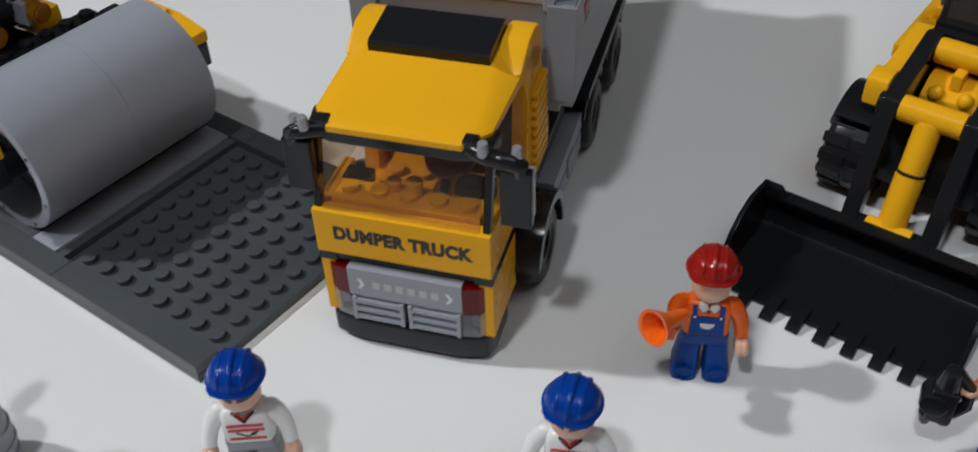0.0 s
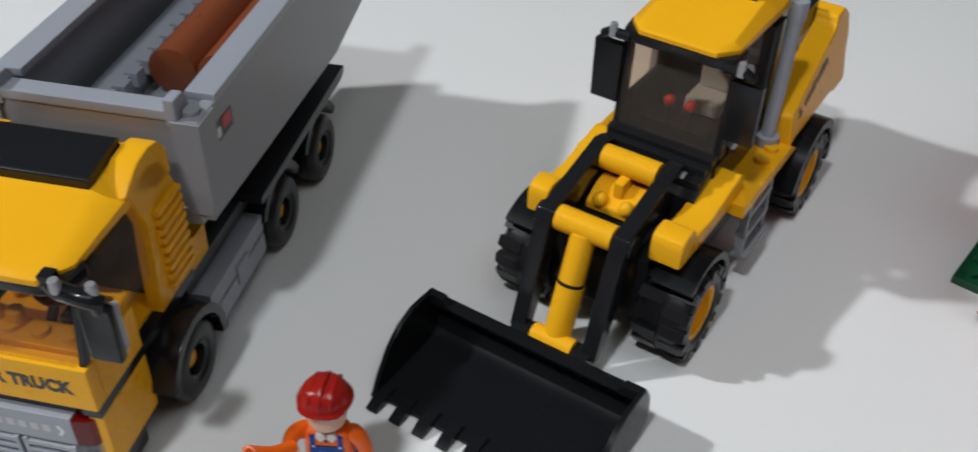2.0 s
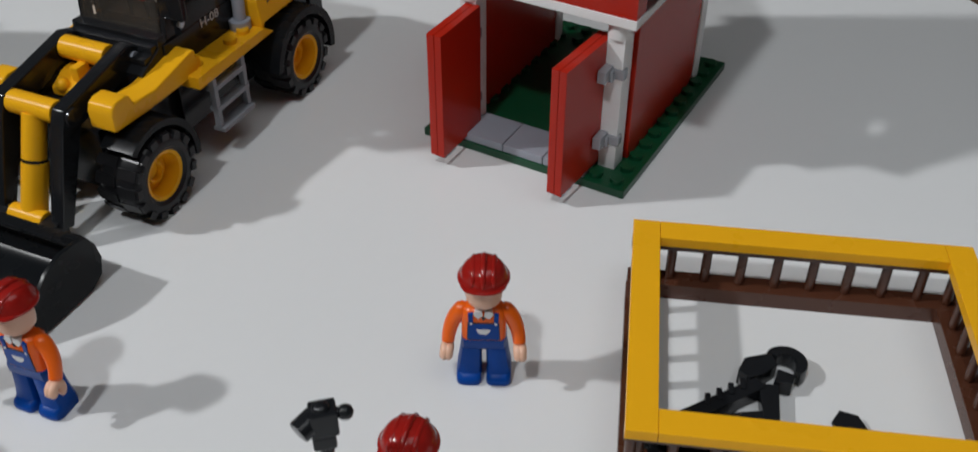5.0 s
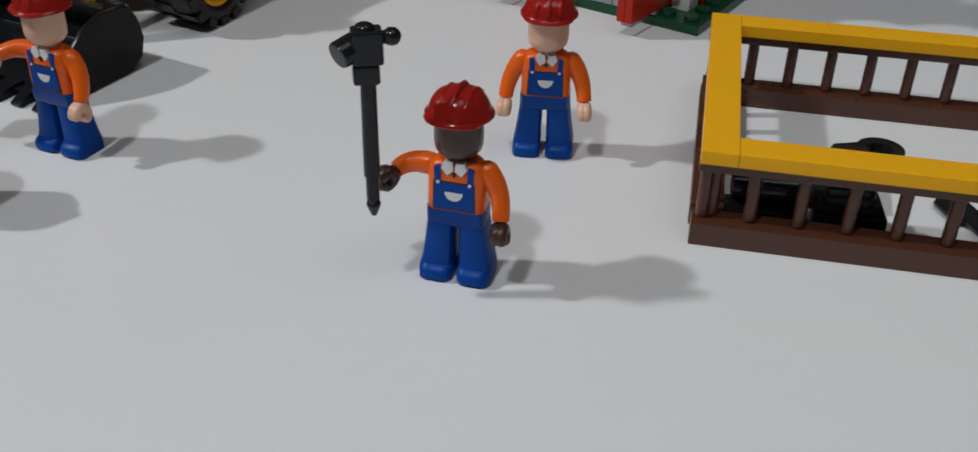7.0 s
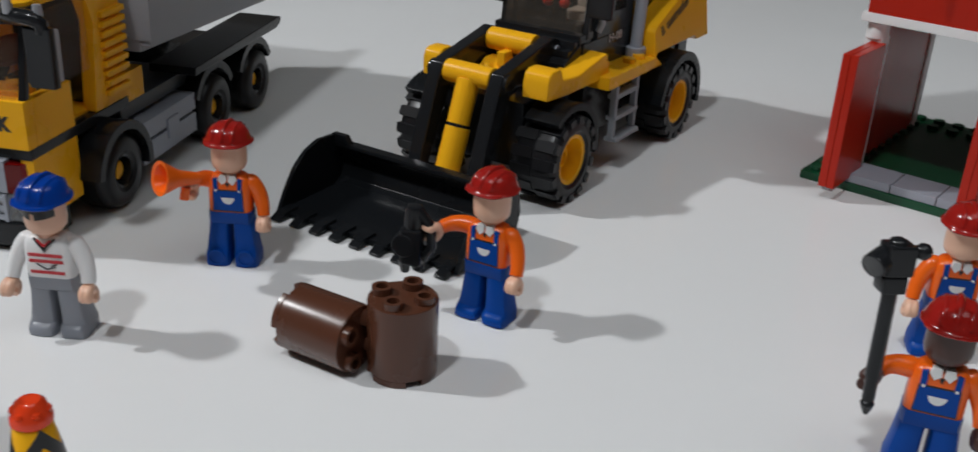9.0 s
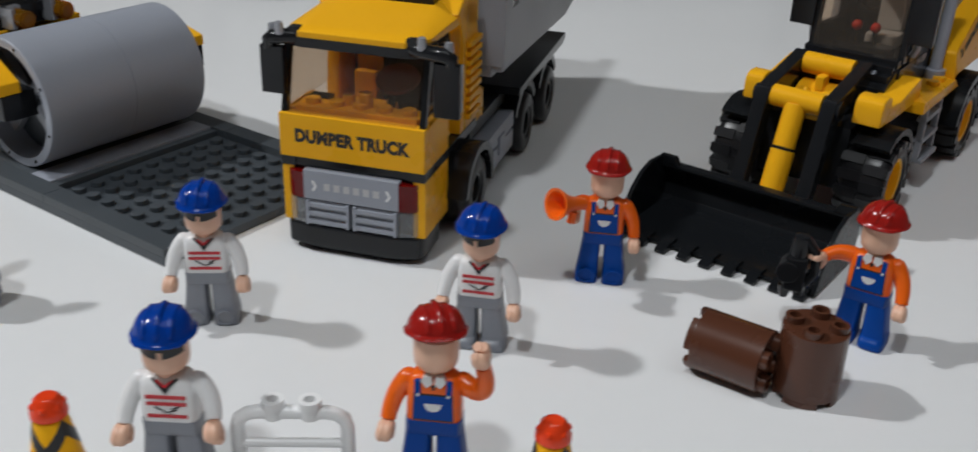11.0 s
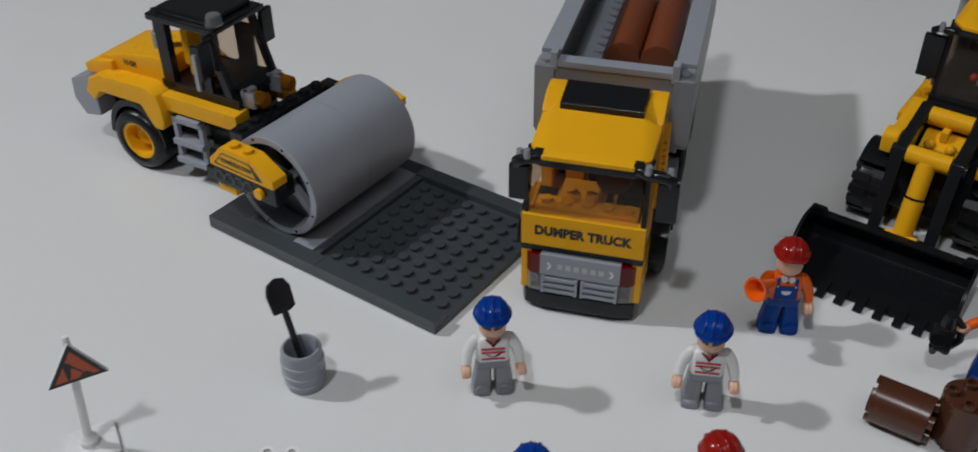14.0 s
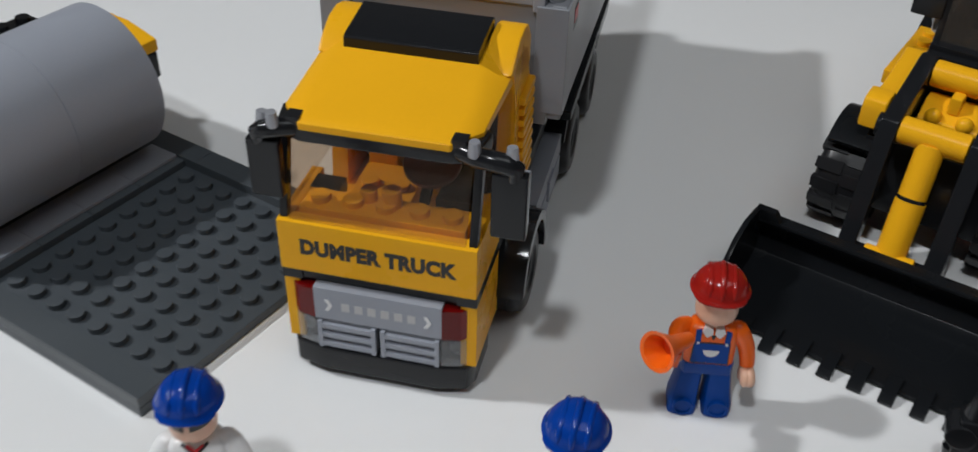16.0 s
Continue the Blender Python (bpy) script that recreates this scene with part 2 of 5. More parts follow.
# unseen body added for the overhead lamp
light = thing("ceiling_light", -500, -650, 0, "round white ceiling light body, unseen, added at the inferred lamp", "ceiling light", z=2000)
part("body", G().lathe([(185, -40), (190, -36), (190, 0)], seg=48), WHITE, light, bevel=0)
# unseen body added where the inferred side lamp sits
spot = thing("added_spot_lamp", 1000 * LAMP[0], 1000 * LAMP[1], 0, "small round white lamp body, unseen, added over the side lamp", "ceiling light", z=2000)
part("spot_body", G().lathe([(70, -70), (85, -60), (90, 0)], seg=32), WHITE, spot, bevel=0)
# unseen panel body added behind the wide fill lamp
panel_light = thing("fill_panel", 620, -400, 0, "wide flat white panel, unseen, added as soft fill light", "ceiling light", z=2000)
part("panel_body", G().lathe([(640, -30), (650, -26), (650, 0)], seg=48), WHITE, panel_light, bevel=0)


# ---------------------------------------------------------------- wheels
def wheel(parent, x0, x1, y, z, r, rim_r, lugs=0, rim_mat=None):
    """A wheel on the axis x between x0 (inner) and x1 (outer face)."""
    rim_mat = rim_mat or YELLOW
    s = 1 if x1 > x0 else -1
    w = abs(x1 - x0)
    hub = part("wheel", G().cyl((x0, y, z), (x0 + s * w * 0.5, y, z), rim_r * 0.5, seg=16), BLACK, parent, bevel=0)
    g = G()
    prof = [(rim_r, 0.6), (rim_r + 0.6, 0), (r - 2.2, 0), (r - 0.8, w * 0.06), (r, w * 0.2), (r, w * 0.8), (r - 0.8, w * 0.94),
            (r - 2.2, w), (rim_r + 1.4, w), (rim_r + 0.9, w - 0.5), (rim_r, w - 0.8), (rim_r, w * 0.5)]
    g.hollow([(a, s * h) for a, h in prof], (x0, y, z), "x", 40)
    if lugs:
        for k in range(lugs):
            for half in (0, 1):
                a = 2 * math.pi * (k + 0.5 * half) / lugs
                m = Matrix.Translation((x0, y, z)) @ Matrix.Rotation(a, 4, "X")
                lo, hi = (w * 0.04, w * 0.47) if not half else (w * 0.53, w * 0.96)
                g.box(*sorted((s * lo, s * hi)), -r * 0.125, r * 0.125, r - 1.3, r + 0.4, m)
                edge = (w * 0.96, w + 0.3) if half else (-0.3, w * 0.04)
                g.box(*sorted((s * edge[0], s * edge[1])), -r * 0.11, r * 0.11, r - 2.3, r + 0.1, m)
    else:
        for k in range(3):
            h = w * (0.32 + 0.18 * k)
            g.hollow([(r - 0.2, s * (h - 0.35)), (r + 0.25, s * (h - 0.35)), (r + 0.25, s * (h + 0.35)), (r - 0.2, s * (h + 0.35))], (x0, y, z), "x", 32)
    part("tyre", g, RUBBER, hub, "black rubber tyre", bevel=0)
    g = G()
    dish = [(0.1, w * 0.62), (rim_r * 0.30, w * 0.62), (rim_r * 0.34, w * 0.72), (rim_r * 0.42, w * 0.72), (rim_r * 0.46, w * 0.58),
            (rim_r * 0.78, w * 0.60), (rim_r * 0.86, w * 0.93), (rim_r * 1.0, w * 0.95), (rim_r * 1.02, w * 0.8), (rim_r * 1.02, w * 0.3), (0.1, w * 0.3)]
    g.lathe([(a, s * h) for a, h in dish], (x0, y, z), "x", 36)
    part("rim", g, rim_mat, hub, "plastic rim", bevel=0)
    return hub


def fender(parent, x0, x1, y, z, r, thick, a0, a1, mat):
    pts = arc(y, z, r + thick, a0, a1, 16) + arc(y, z, r, a1, a0, 16)
    return part("fender", G().prism(pts, "x", x0, x1), mat, parent, "black arched fender")


# ---------------------------------------------------------------- the dumper truck
def dumper_truck(x, y, rz):
    t = thing("dumper_truck", x, y, rz, "yellow toy dumper truck with grey bed carrying brown logs", "toy truck")
    # chassis
    g = G().box(-15, 15, 6, 168, 12, 24).box(-15, 15, 50, 60, 20, 30)
    part("chassis", g, BLACK, t)
    part("chassis_deck", G().box(-23, 23, 50, 100, 24, 29), DARK_GREY, t)
    part("yellow_step", G().box(-23, 23, 54.2, 66, 29, 39), YELLOW, t)
    for s in (-1, 1):
        for wy in (38, 107, 145):
            wheel(t, s * 16.5, s * 30, wy, 12.3, 12.3, 5.4, rim_mat=BLACK)
            part("hub_cap", G().lathe([(0.1, 0.6), (2.4, 0.6), (3.2, 0), (3.2, -3), (0.1, -3)] if s > 0 else [(0.1, -0.6), (2.4, -0.6), (3.2, 0), (3.2, 3), (0.1, 3)], (s * 27, wy, 12.3), "x", 16), YELLOW, t, "small yellow hub cap", bevel=0)
        fender(t, *sorted((s * 22, s * 31)), 38, 12.3, 13.6, 3.0, -8, 172, BLACK)
        pts = [(88, 29.6), (164, 29.6), (168, 31.2), (168.6, 33.4), (166, 34), (88, 32.6)]
        part("mudguard", G().prism(pts, "x", *sorted((s * 13, s * 31))), BLACK, t, "long black mudguard plate", bevel=0.5)
        for wy in (107, 145):
            part("guard_arch", G().prism(arc(wy, 12.3, 17.6, 25, 155, 10) + arc(wy, 12.3, 14.6, 155, 25, 10), "x", *sorted((s * 14, s * 29))), BLACK, t)
        g = G().box(*sorted((s * 17, s * 28)), 53, 92, 8, 15).box(*sorted((s * 17, s * 26.6)), 53, 92, 15, 16.2).box(*sorted((s * 17, s * 28)), 53, 92, 16.2, 22.5)
        part("fuel_tank", g, LIGHT_GREY, t, "grey side tank")
        part("tank_strap", G().box(*sorted((s * 20, s * 28.8)), 70, 78, 12, 19), LIGHT_GREY, t)
        part("rear_lamp", G().cyl((s * 25, 162.5, 30.5), (s * 25, 166.5, 30.5), 2.3), RED_CLEAR, t, "red clear lamp", bevel=0.4)
        # flank of the cab
        part("door", G().box(*sorted((s * 20, s * 24)), 0.6, 23, 9.5, 29), YELLOW, t, "yellow lower door panel")
        part("cab_side_sill", G().box(*sorted((s * 19, s * 24)), 0.2, 54, 28.6, 32), BLACK, t)
        pts = [(35, 32.2), (54, 32.2), (54, 62), (50, 72), (44, 75), (33, 73), (38, 60)]
        part("cab_pillar", G().prism(pts, "x", *sorted((s * 19.5, s * 24))), YELLOW, t)
        for k in range(9):
            z = 35.5 + k * 3.1
            pts = [(41, z), (54.2, z), (54.2, z + 2.0), (41, z + 2.0)]
            part("louvre", G().prism(pts, "x", *sorted((s * 23.5, s * 25.6))), YELLOW, t, bevel=0.5)
        part("side_window", G().box(*sorted((s * 22.4, s * 23.4)), 7, 35, 46, 68), WINDOW, t, "pale clear side window", bevel=0)
        part("corner_post", G().prism([(1, 45.8), (3.4, 45.8), (9, 68), (6, 68)], "x", *sorted((s * 21.6, s * 23.6))), BLACK, t)
        # roof fin and mirror
        pts = [(31, 73.2), (35, 76.0), (40, 78.6), (46, 79.2), (50.5, 78), (53.8, 74), (54, 66), (46, 66)]
        part("roof_fin", G().prism(pts, "x", *sorted((s * 16.4, s * 24))), YELLOW, t, bevel=1.0)
        # each mirror's edges are placed to fit the camera's view, so the sides differ
        m0, m1 = (-29.4, -21.6) if s < 0 else (26.4, 34.4)
        arm = part("mirror_arm", G().tube([(s * 19, 4.0, 69.2), (s * 22.6, 2.0, 69.6), ((m0 + m1) / 2 - s * 0.6, 1.2, 69.4), ((m0 + m1) / 2 + s * 1.0, 1.6, 68.2), ((m0 + m1) / 2 + s * 1.0, 1.7, 65.6)], [2.3, 2.4, 2.4, 2.2, 1.8], 12), BLACK, t, bevel=0)
        g = G().cyl((s * 22.6, 1.2, 70.5), (s * 22.6, 0.8, 74.2), 1.6, 1.2, 12).cyl(((m0 + m1) / 2, 2.2, 69.5), ((m0 + m1) / 2, 2.4, 73.2), 1.6, 1.2, 12)
        part("clip", g, CHROME, arm, "silver-grey clip", bevel=0.2)
        part("mirror", G().box(m0, m1, 0.2, 3.2, *((51.6, 66.8) if s < 0 else (50.4, 67.2))), BLACK, t, "black rectangular mirror", bevel=0.6)
        part("mirror_back", G().box(*((m1 - 1.8, m1 - 0.2) if s > 0 else (m0 + 0.4, m0 + 1.8)), 3.1, 5.0, 52, 66.4), CHROME, t)
    # nose
    pts = [(-23.6, 3), (-22, -0.6), (-14, -2.4), (14, -2.4), (22, -0.6), (23.6, 3), (23.6, 16), (-23.6, 16)]
    part("bumper", G().prism(pts, "z", 2.2, 9.6).prism([(a * 0.86, b + 2 if b < 10 else b) for a, b in pts], "z", 0.4, 2.3), BLACK, t, "black rounded bumper", bevel=0.8)
    part("nose_block", G().box(-22, 22, 1.5, 20, 9.6, 28.6), BLACK, t)
    part("grille_panel", G().box(-16, 16, -1.6, 1.6, 18.6, 28.4), LIGHT_GREY, t, "light grey plate holder")
    for k in range(6):
        x0 = -9.2 + k * 3.3
        part("plate_bar", G().box(x0 + 0.2, x0 + 2.2, -1.68, -1.55, 22.2, 24.6), PRINT_GREY, t, "pale bar", bevel=0)
    for s in (-1, 1):
        g = G()
        for k in (-1, 1):
            g.prism([(s * 12.4 - 0.9, 23.3 + 1.7 * k), (s * 12.4 + 0.1, 23.3 + 1.7 * k), (s * 12.4 + 1.1, 23.3), (s * 12.4 + 0.1, 23.3)], "y", -1.74, -1.55)
        part("chevron", g, PRINT_WHITE, t, "pale chevron mark", bevel=0)
        grille = part("grille", G().box(*sorted((s * 0.6, s * 15.4)), -1.2, 1.6, 9.8, 18.2), MID_GREY, t, "grey slotted grille")
        for k in range(3):
            z = 10.2 + k * 2.9
            part("slat", G().box(*sorted((s * 0.9, s * 15.1)), -2.1, -1.1, z, z + 1.5), LIGHT_GREY, grille, bevel=0.15)
        for dx in (0.6, 14.2):
            part("slat", G().box(*sorted((s * dx, s * (dx + 1.2))), -2.2, -1.1, 9.8, 18.2), LIGHT_GREY, grille, bevel=0.15)
        pts = [(s * 15.6, -1.6), (s * 20.5, -0.6), (s * 23.3, 2.4), (s * 23.6, 9), (s * 15.6, 9)]
        part("tail_light", G().prism(pts, "z", 18.4, 27.6), RED_CLEAR, t, "red clear corner light", bevel=0.4)
        part("headlight", G().prism(pts, "z", 9.8, 18.2), CLEAR, t, "clear headlight", bevel=0.4)
        part("headlight_bulb", G().cyl((s * 19.5, 4.5, 14), (s * 19.5, 1.5, 14), 2.5), PRINT_GREY, t)
    part("black_band", G().box(-23.4, 23.4, 0.8, 22, 28.6, 31.8), BLACK, t)
    part("name_panel", G().box(-24, 24, -0.4, 4, 31.8, 46).box(-24, -20.8, 4, 23, 31.8, 46).box(20.8, 24, 4, 23, 31.8, 46), YELLOW, t, "yellow front panel with black lettering", bevel=0.35)
    lettering("name_print", "DUMPER TRUCK", 5.6, Matrix.Translation((0, -0.42, 39)) @ Matrix.Rotation(radians(90), 4, "X"), PRINT_BLACK, t, 0.33, 0.86, 1.06)
    # inside the cab
    part("cab_floor", G().box(-20.6, 20.6, 4, 54, 29, 33), YELLOW, t)
    g = G().box(-20, 20, 4.2, 12.4, 33, 47.4)
    for k in range(5):
        g.stud(-16 + 8 * k, 8.2, 47.4)
    g.cyl((1, 10, 47), (1, 10, 52), 2.3, seg=16).cyl((-5, 11, 47), (-5, 11, 50.5), 2.0, seg=16)
    part("dashboard", g, YELLOW, t, "yellow dashboard row with studs")
    part("black_dash", G().box(-20.4, -13, 12.6, 18, 44, 47.6), BLACK, t)
    part("black_dash_side", G().box(10.5, 20.2, 13, 20, 40, 49), BLACK, t)
    g = G().box(-14, 2, 21, 36, 33, 41).box(-14, -6, 36, 40, 33, 50).stud(-10, 26, 41).stud(-2, 26, 41)
    part("seat", g, YELLOW, t, "yellow cab seat", bevel=0.8)
    part("cab_back", G().box(-19.4, 19.4, 50, 53.8, 33, 70).box(-5, 19.4, 40, 50.2, 33, 69), BLACK, t)
    part("cab_back_panel", G().box(-15, -5.2, 42, 49.8, 33, 70), YELLOW, t)
    wheel_hub = part("steering_column", G().cyl((7.5, 12, 45), (8, 19, 53), 1.4), BLACK, t)
    a = Vector((0, -0.4, 0.92)).normalized()
    c = Vector((8, 20, 53.5))
    part("steering_wheel", G().cyl(c, c + a * 1.8, 7.0, seg=28), STEER_RED, wheel_hub, "dark red-brown steering disc", bevel=0.5)
    # windscreen and roof
    # this pane's tint also carries the shade inside the cab
    part("windscreen", G().prism([(0.6, 46), (1.8, 46), (7.4, 68), (6.2, 68)], "x", -21, 21), SMOKE_SHADE, t, "smoke-tinted windscreen", bevel=0)
    pts = [(-24.4, 11), (-23, 4), (-17, 2), (17, 2), (23, 4), (24.4, 11), (20, 15), (-20, 15)]
    part("visor", G().prism(pts, "z", 66.5, 70.6), BLACK, t, "black sun visor", bevel=0.7)
    # sloping yellow roof with chamfered front corners
    g = G()
    g.loops([[(-22.8, 9, 69.8), (-17, 1.8, 69.8), (17, 1.8, 69.8), (22.8, 9, 69.8), (24, 46, 69.8), (-24, 46, 69.8)],
             [(-22.8, 9, 71.6), (-17, 1.8, 71.6), (17, 1.8, 71.6), (22.8, 9, 71.6), (24, 46, 73.0), (-24, 46, 73.0)],
             [(-18.0, 13, 74.2), (-14.2, 4.6, 73.3), (14.2, 4.6, 73.3), (18.0, 13, 74.2), (15.0, 46, 78.4), (-15.0, 46, 78.4)]])
    part("roof", g, YELLOW, t, "sloping glossy yellow roof", bevel=0.2)
    part("roof_back", G().box(-16.4, 16.4, 44, 54, 66, 73), YELLOW, t)
    g = G().prism([(29.6, 73.5), (46, 75), (46, 80.6), (44.6, 81.2), (30.6, 79.4), (29.6, 78.8)], "x", -16.3, 16.3)
    part("roof_box", g, BLACK, t, "black air deflector box")
    part("roof_clip", G().box(-20.5, -17, 2.4, 6, 70.2, 72.6), BLACK, t)
    part("roof_clip", G().box(17, 20.5, 2.4, 6, 70.2, 72.6), BLACK, t)
    # tipping bed
    side = [(57, 48), (160, 43.5), (193, 49), (197, 80), (57, 80)]
    for s in (-1, 1):
        bed_side = part("bed_side", G().prism(side, "x", *sorted((s * 28.2, s * 32))), MID_GREY, t, "grey bed side wall", bevel=0.5)
        part("bed_rim", G().box(*sorted((s * 23.6, s * 32.2)), 68, 197, 79.4, 82), LIGHT_GREY, bed_side, bevel=0.4)
        part("bed_post", G().box(*sorted((s * 24.4, s * 32.6)), 56.4, 66, 50, 79.6).stud(s * 28.4, 61.5, 79.6), MID_GREY, t, "grey corner post with a stud")
    part("bed_sticker", G().box(32.05, 32.15, 62, 76, 68, 74), PRINT_BLACK, t, "dark sticker with red and white marks", bevel=0)
    part("sticker_mark", G().box(32.1, 32.25, 70, 75, 70, 73.5), PRINT_RED, t, bevel=0)
    part("sticker_mark", G().box(32.1, 32.25, 63.4, 65, 69, 72).box(32.1, 32.25, 66, 68.4, 69, 72), PRINT_WHITE, t, bevel=0)
    part("bed_floor", G().prism([(57, 46), (160, 41.8), (190, 46), (190, 51), (57, 51)], "x", -28.2, 28.2), MID_GREY, t)
    part("bed_front", G().box(-24.4, 24.4, 58, 62, 48, 81), MID_GREY, t)
    g = G().box(-26, 26, 57.4, 63.6, 79.2, 82.2)
    part("bed_header", g, LIGHT_GREY, t, "light grey bar across the bed front", bevel=0.4)
    for s in (-1, 1):
        part("header_end", G().prism([(57, 77.6), (64.4, 77.6), (64.4, 83.4), (62.4, 85.8), (57, 85.8)], "x", *sorted((s * 23.2, s * 26.4))), LIGHT_GREY, t, bevel=0.5)
    part("tailgate", G().box(-28.2, 28.2, 188, 192, 47, 77), MID_GREY, t)
    g = G().box(-23.6, -15, 70, 186, 51, 60)
    for k in range(14):
        g.box(-17, -12.5, 72 + 8 * k, 77 + 8 * k, 56, 61)
    part("toothed_rack", g, LIGHT_GREY, t, "grey toothed strip along the bed")
    g = G()
    for k in range(3):
        g.hollow([(4.2, 0), (4.2, 3), (2.2, 3), (2.2, 0)], (-10 + 10 * k, 182, 60), "y", 16)
    part("pipe_ends", g, LIGHT_GREY, t, bevel=0)
    return t


dumper_truck(-27.5, 197.6, -15.9)


def bed_log(x):
    g = G().lathe([(5.5, 0), (8.0, 0.5), (8.0, 64.0), (5.5, 64.5)], (0, 0, 0), "y", 28)
    for a in range(2):
        g.box(-0.4, 0.4, 22 + 26 * a, 24 + 26 * a, 7.7, 8.15)
    g.mats = [LOG_BROWN]
    ob = tagged(new("log", g.mesh("log")), "reddish-brown plastic log lying in the truck bed", "toy log", "logs in the truck bed")
    ob.matrix_world = pose(-0.0275, 0.1976, 0, 0, 0, -15.9) @ pose(x / 1000, 0.110, 0.0592)
    return ob


bed_log(-4)
bed_log(12.4)


# ---------------------------------------------------------------- the wheel loader
def wheel_loader(x, y, rz):
    SLOPE = 0.16  # how far the rear hood's sides lean in
    t = thing("wheel_loader", x, y, rz, "yellow and black toy wheel loader with lowered black bucket", "toy loader")
    # the cab and tail are shifted to one side to fit the camera's view
    def rear(name, g, mat, parent, label="", bevel=0.3, dx=3.5, dy=0.0):
        ob = part(name, g, mat, parent, label, bevel)
        ob.data.transform(Matrix.Translation((dx / 1000, dy / 1000, 0)))
        return ob

    def cabin(name, g, mat, parent, label="", bevel=0.3):
        return rear(name, g, mat, parent, label, bevel, 3.5, 3.0)

    for s in (-1, 1):
        for wy in (0, 86):
            wheel(t, s * 15.5 + 2.6 + 0.018 * wy, s * 31.8 + 2.6 + 0.018 * wy, wy, 15.3, 14.9, 8.8, lugs=15)
        # front fender and the yellow running beam
        fender(t, *sorted((s * 18 + 2.6, s * 31 + 2.6)), 0, 15.3, 17.0, 2.6, -8, 128, BUCKET_BLACK)
        fender(t, *sorted((s * 19 + 4.2, s * 32 + 4.4)), 86, 15.3, 17.0, 3.4, -12, 172, BUCKET_BLACK)
        g = G().prism([(-11, 37), (-11, 43), (-10, 45.6), (-7.6, 46.6), (-3.6, 46.6), (-1.6, 45.4), (-0.6, 42.4), (10, 41.6), (30, 45.0), (32, 44.6), (32, 36), (4, 36)], "x", *((-21.6, -14.8) if s < 0 else (18.6, 28.4)))
        part("front_hood", g, YELLOW, t, "yellow front fender cover", bevel=0.8)
        rear("running_beam", G().prism([(26, 33), (26, 37.6), (66, 37), (72, 33)], "x", *sorted((s * 18.2, s * 29))).stud(s * 24, 52, 37.2).stud(s * 24, 60, 37), YELLOW, t, "yellow beam with studs")
        part("front_step_block", G().box(*((-21.6, -15) if s < 0 else (19, 28)), 18, 34, 37.5, 41.5), YELLOW, t)
        ladder = rear("ladder", G().box(*sorted((s * 26.6, s * 29)), 33, 35, 12.5, 33).box(*sorted((s * 26.6, s * 29)), 50, 52, 12.5, 33), MID_GREY, t, "grey side ladder")
        for z, out in ((12, 30.6), (20, 29.4), (28, 29.2)):
            rear("rung", G().box(*sorted((s * 25.5, s * out)), 33, 52, z, z + 1.7), MID_GREY, ladder)
        # rear hood flank
        g = G().prism([(66, 35), (66, 46.5), (68, 48.4), (104, 60.5), (106.4, 62), (107.4, 64.6), (114.5, 65), (119.6, 61), (120.4, 53), (118.6, 49.5), (119.4, 36), (108, 36), (104, 38), (68, 38)], "x", *sorted((s * 17, s * 27)))
        for v in g.bm.verts:
            v.co.x -= s * max(0, v.co.z - 38) * SLOPE
        rear("rear_hood_side", g, YELLOW, t, "yellow rear hood side", bevel=0.9, dx=5.0)
        rear("exhaust", G().cyl((s * 21, 63, 36), (s * 21, 63, 40.5), 4.0).cyl((s * 21, 63.2, 40), (s * 21, 66.5, 86), 2.3).cyl((s * 21, 66.4, 80), (s * 21, 66.7, 86.5), 2.8), LIGHT_GREY, t, "grey upright exhaust pipe", bevel=0.3)
        rear("rear_light", G().box(*sorted((s * 17, s * 23)), 117, 120.6, 40, 46), RED_CLEAR, t)
        # arms
        arm = part("lift_arm", G().prism([(20, 42), (22, 49), (16, 51), (-8, 46), (-16, 44.5), (-19, 39), (-30, 8), (-25, 6), (-11, 36), (-4, 38)], "x", *sorted((s * 9.4, s * 14.6))), BLACK, t, "black lifting arm", bevel=0.7)
        part("pin", G().cyl((s * 14, 18, 46), (s * 15.4, 18, 46), 2.0, seg=14), LIGHT_GREY, arm, bevel=0.2)
        part("pin", G().cyl((s * 14, -13.5, 41), (s * 15.6, -13.5, 41), 3.4, seg=16), BLACK, arm, bevel=0.2)
        part("bucket_hinge", G().box(*sorted((s * 7, s * 13)), -37, -26, 4, 10), BLACK, t)
    part("axle_beam", G().cyl((-20, 0, 15), (20, 0, 15), 4).cyl((-20, 86, 15), (20, 86, 15), 4), DARK_GREY, t, bevel=0)
    part("front_frame", G().box(-18.5, 18.5, -9, 30, 11, 34).box(-17.5, 17.5, 14, 26, 34, 40), BLACK, t)
    rear("rear_frame", G().box(-18, 18, 28, 116, 12, 36), BLACK, t)
    # crossbars of the lifting gear
    part("upper_crossbar", G().cyl((-9.2, 13, 47.5), (9.2, 13, 47.5), 4.0), YELLOW, t, "yellow round crossbar", bevel=0.5)
    g = G().prism([(2, 35), (2, 38), (8, 41.5), (13, 42), (13, 35)], "x", -8.6, 8.6).box(-1.7, 1.7, 5, 11, 40, 45.4)
    for s in (-1, 1):
        g.ball((s * 4.4, 3.2, 39.0), 2.5, 2.5, 2.5, 14)
    part("crossbar_block", g, YELLOW, t, bevel=0.7)
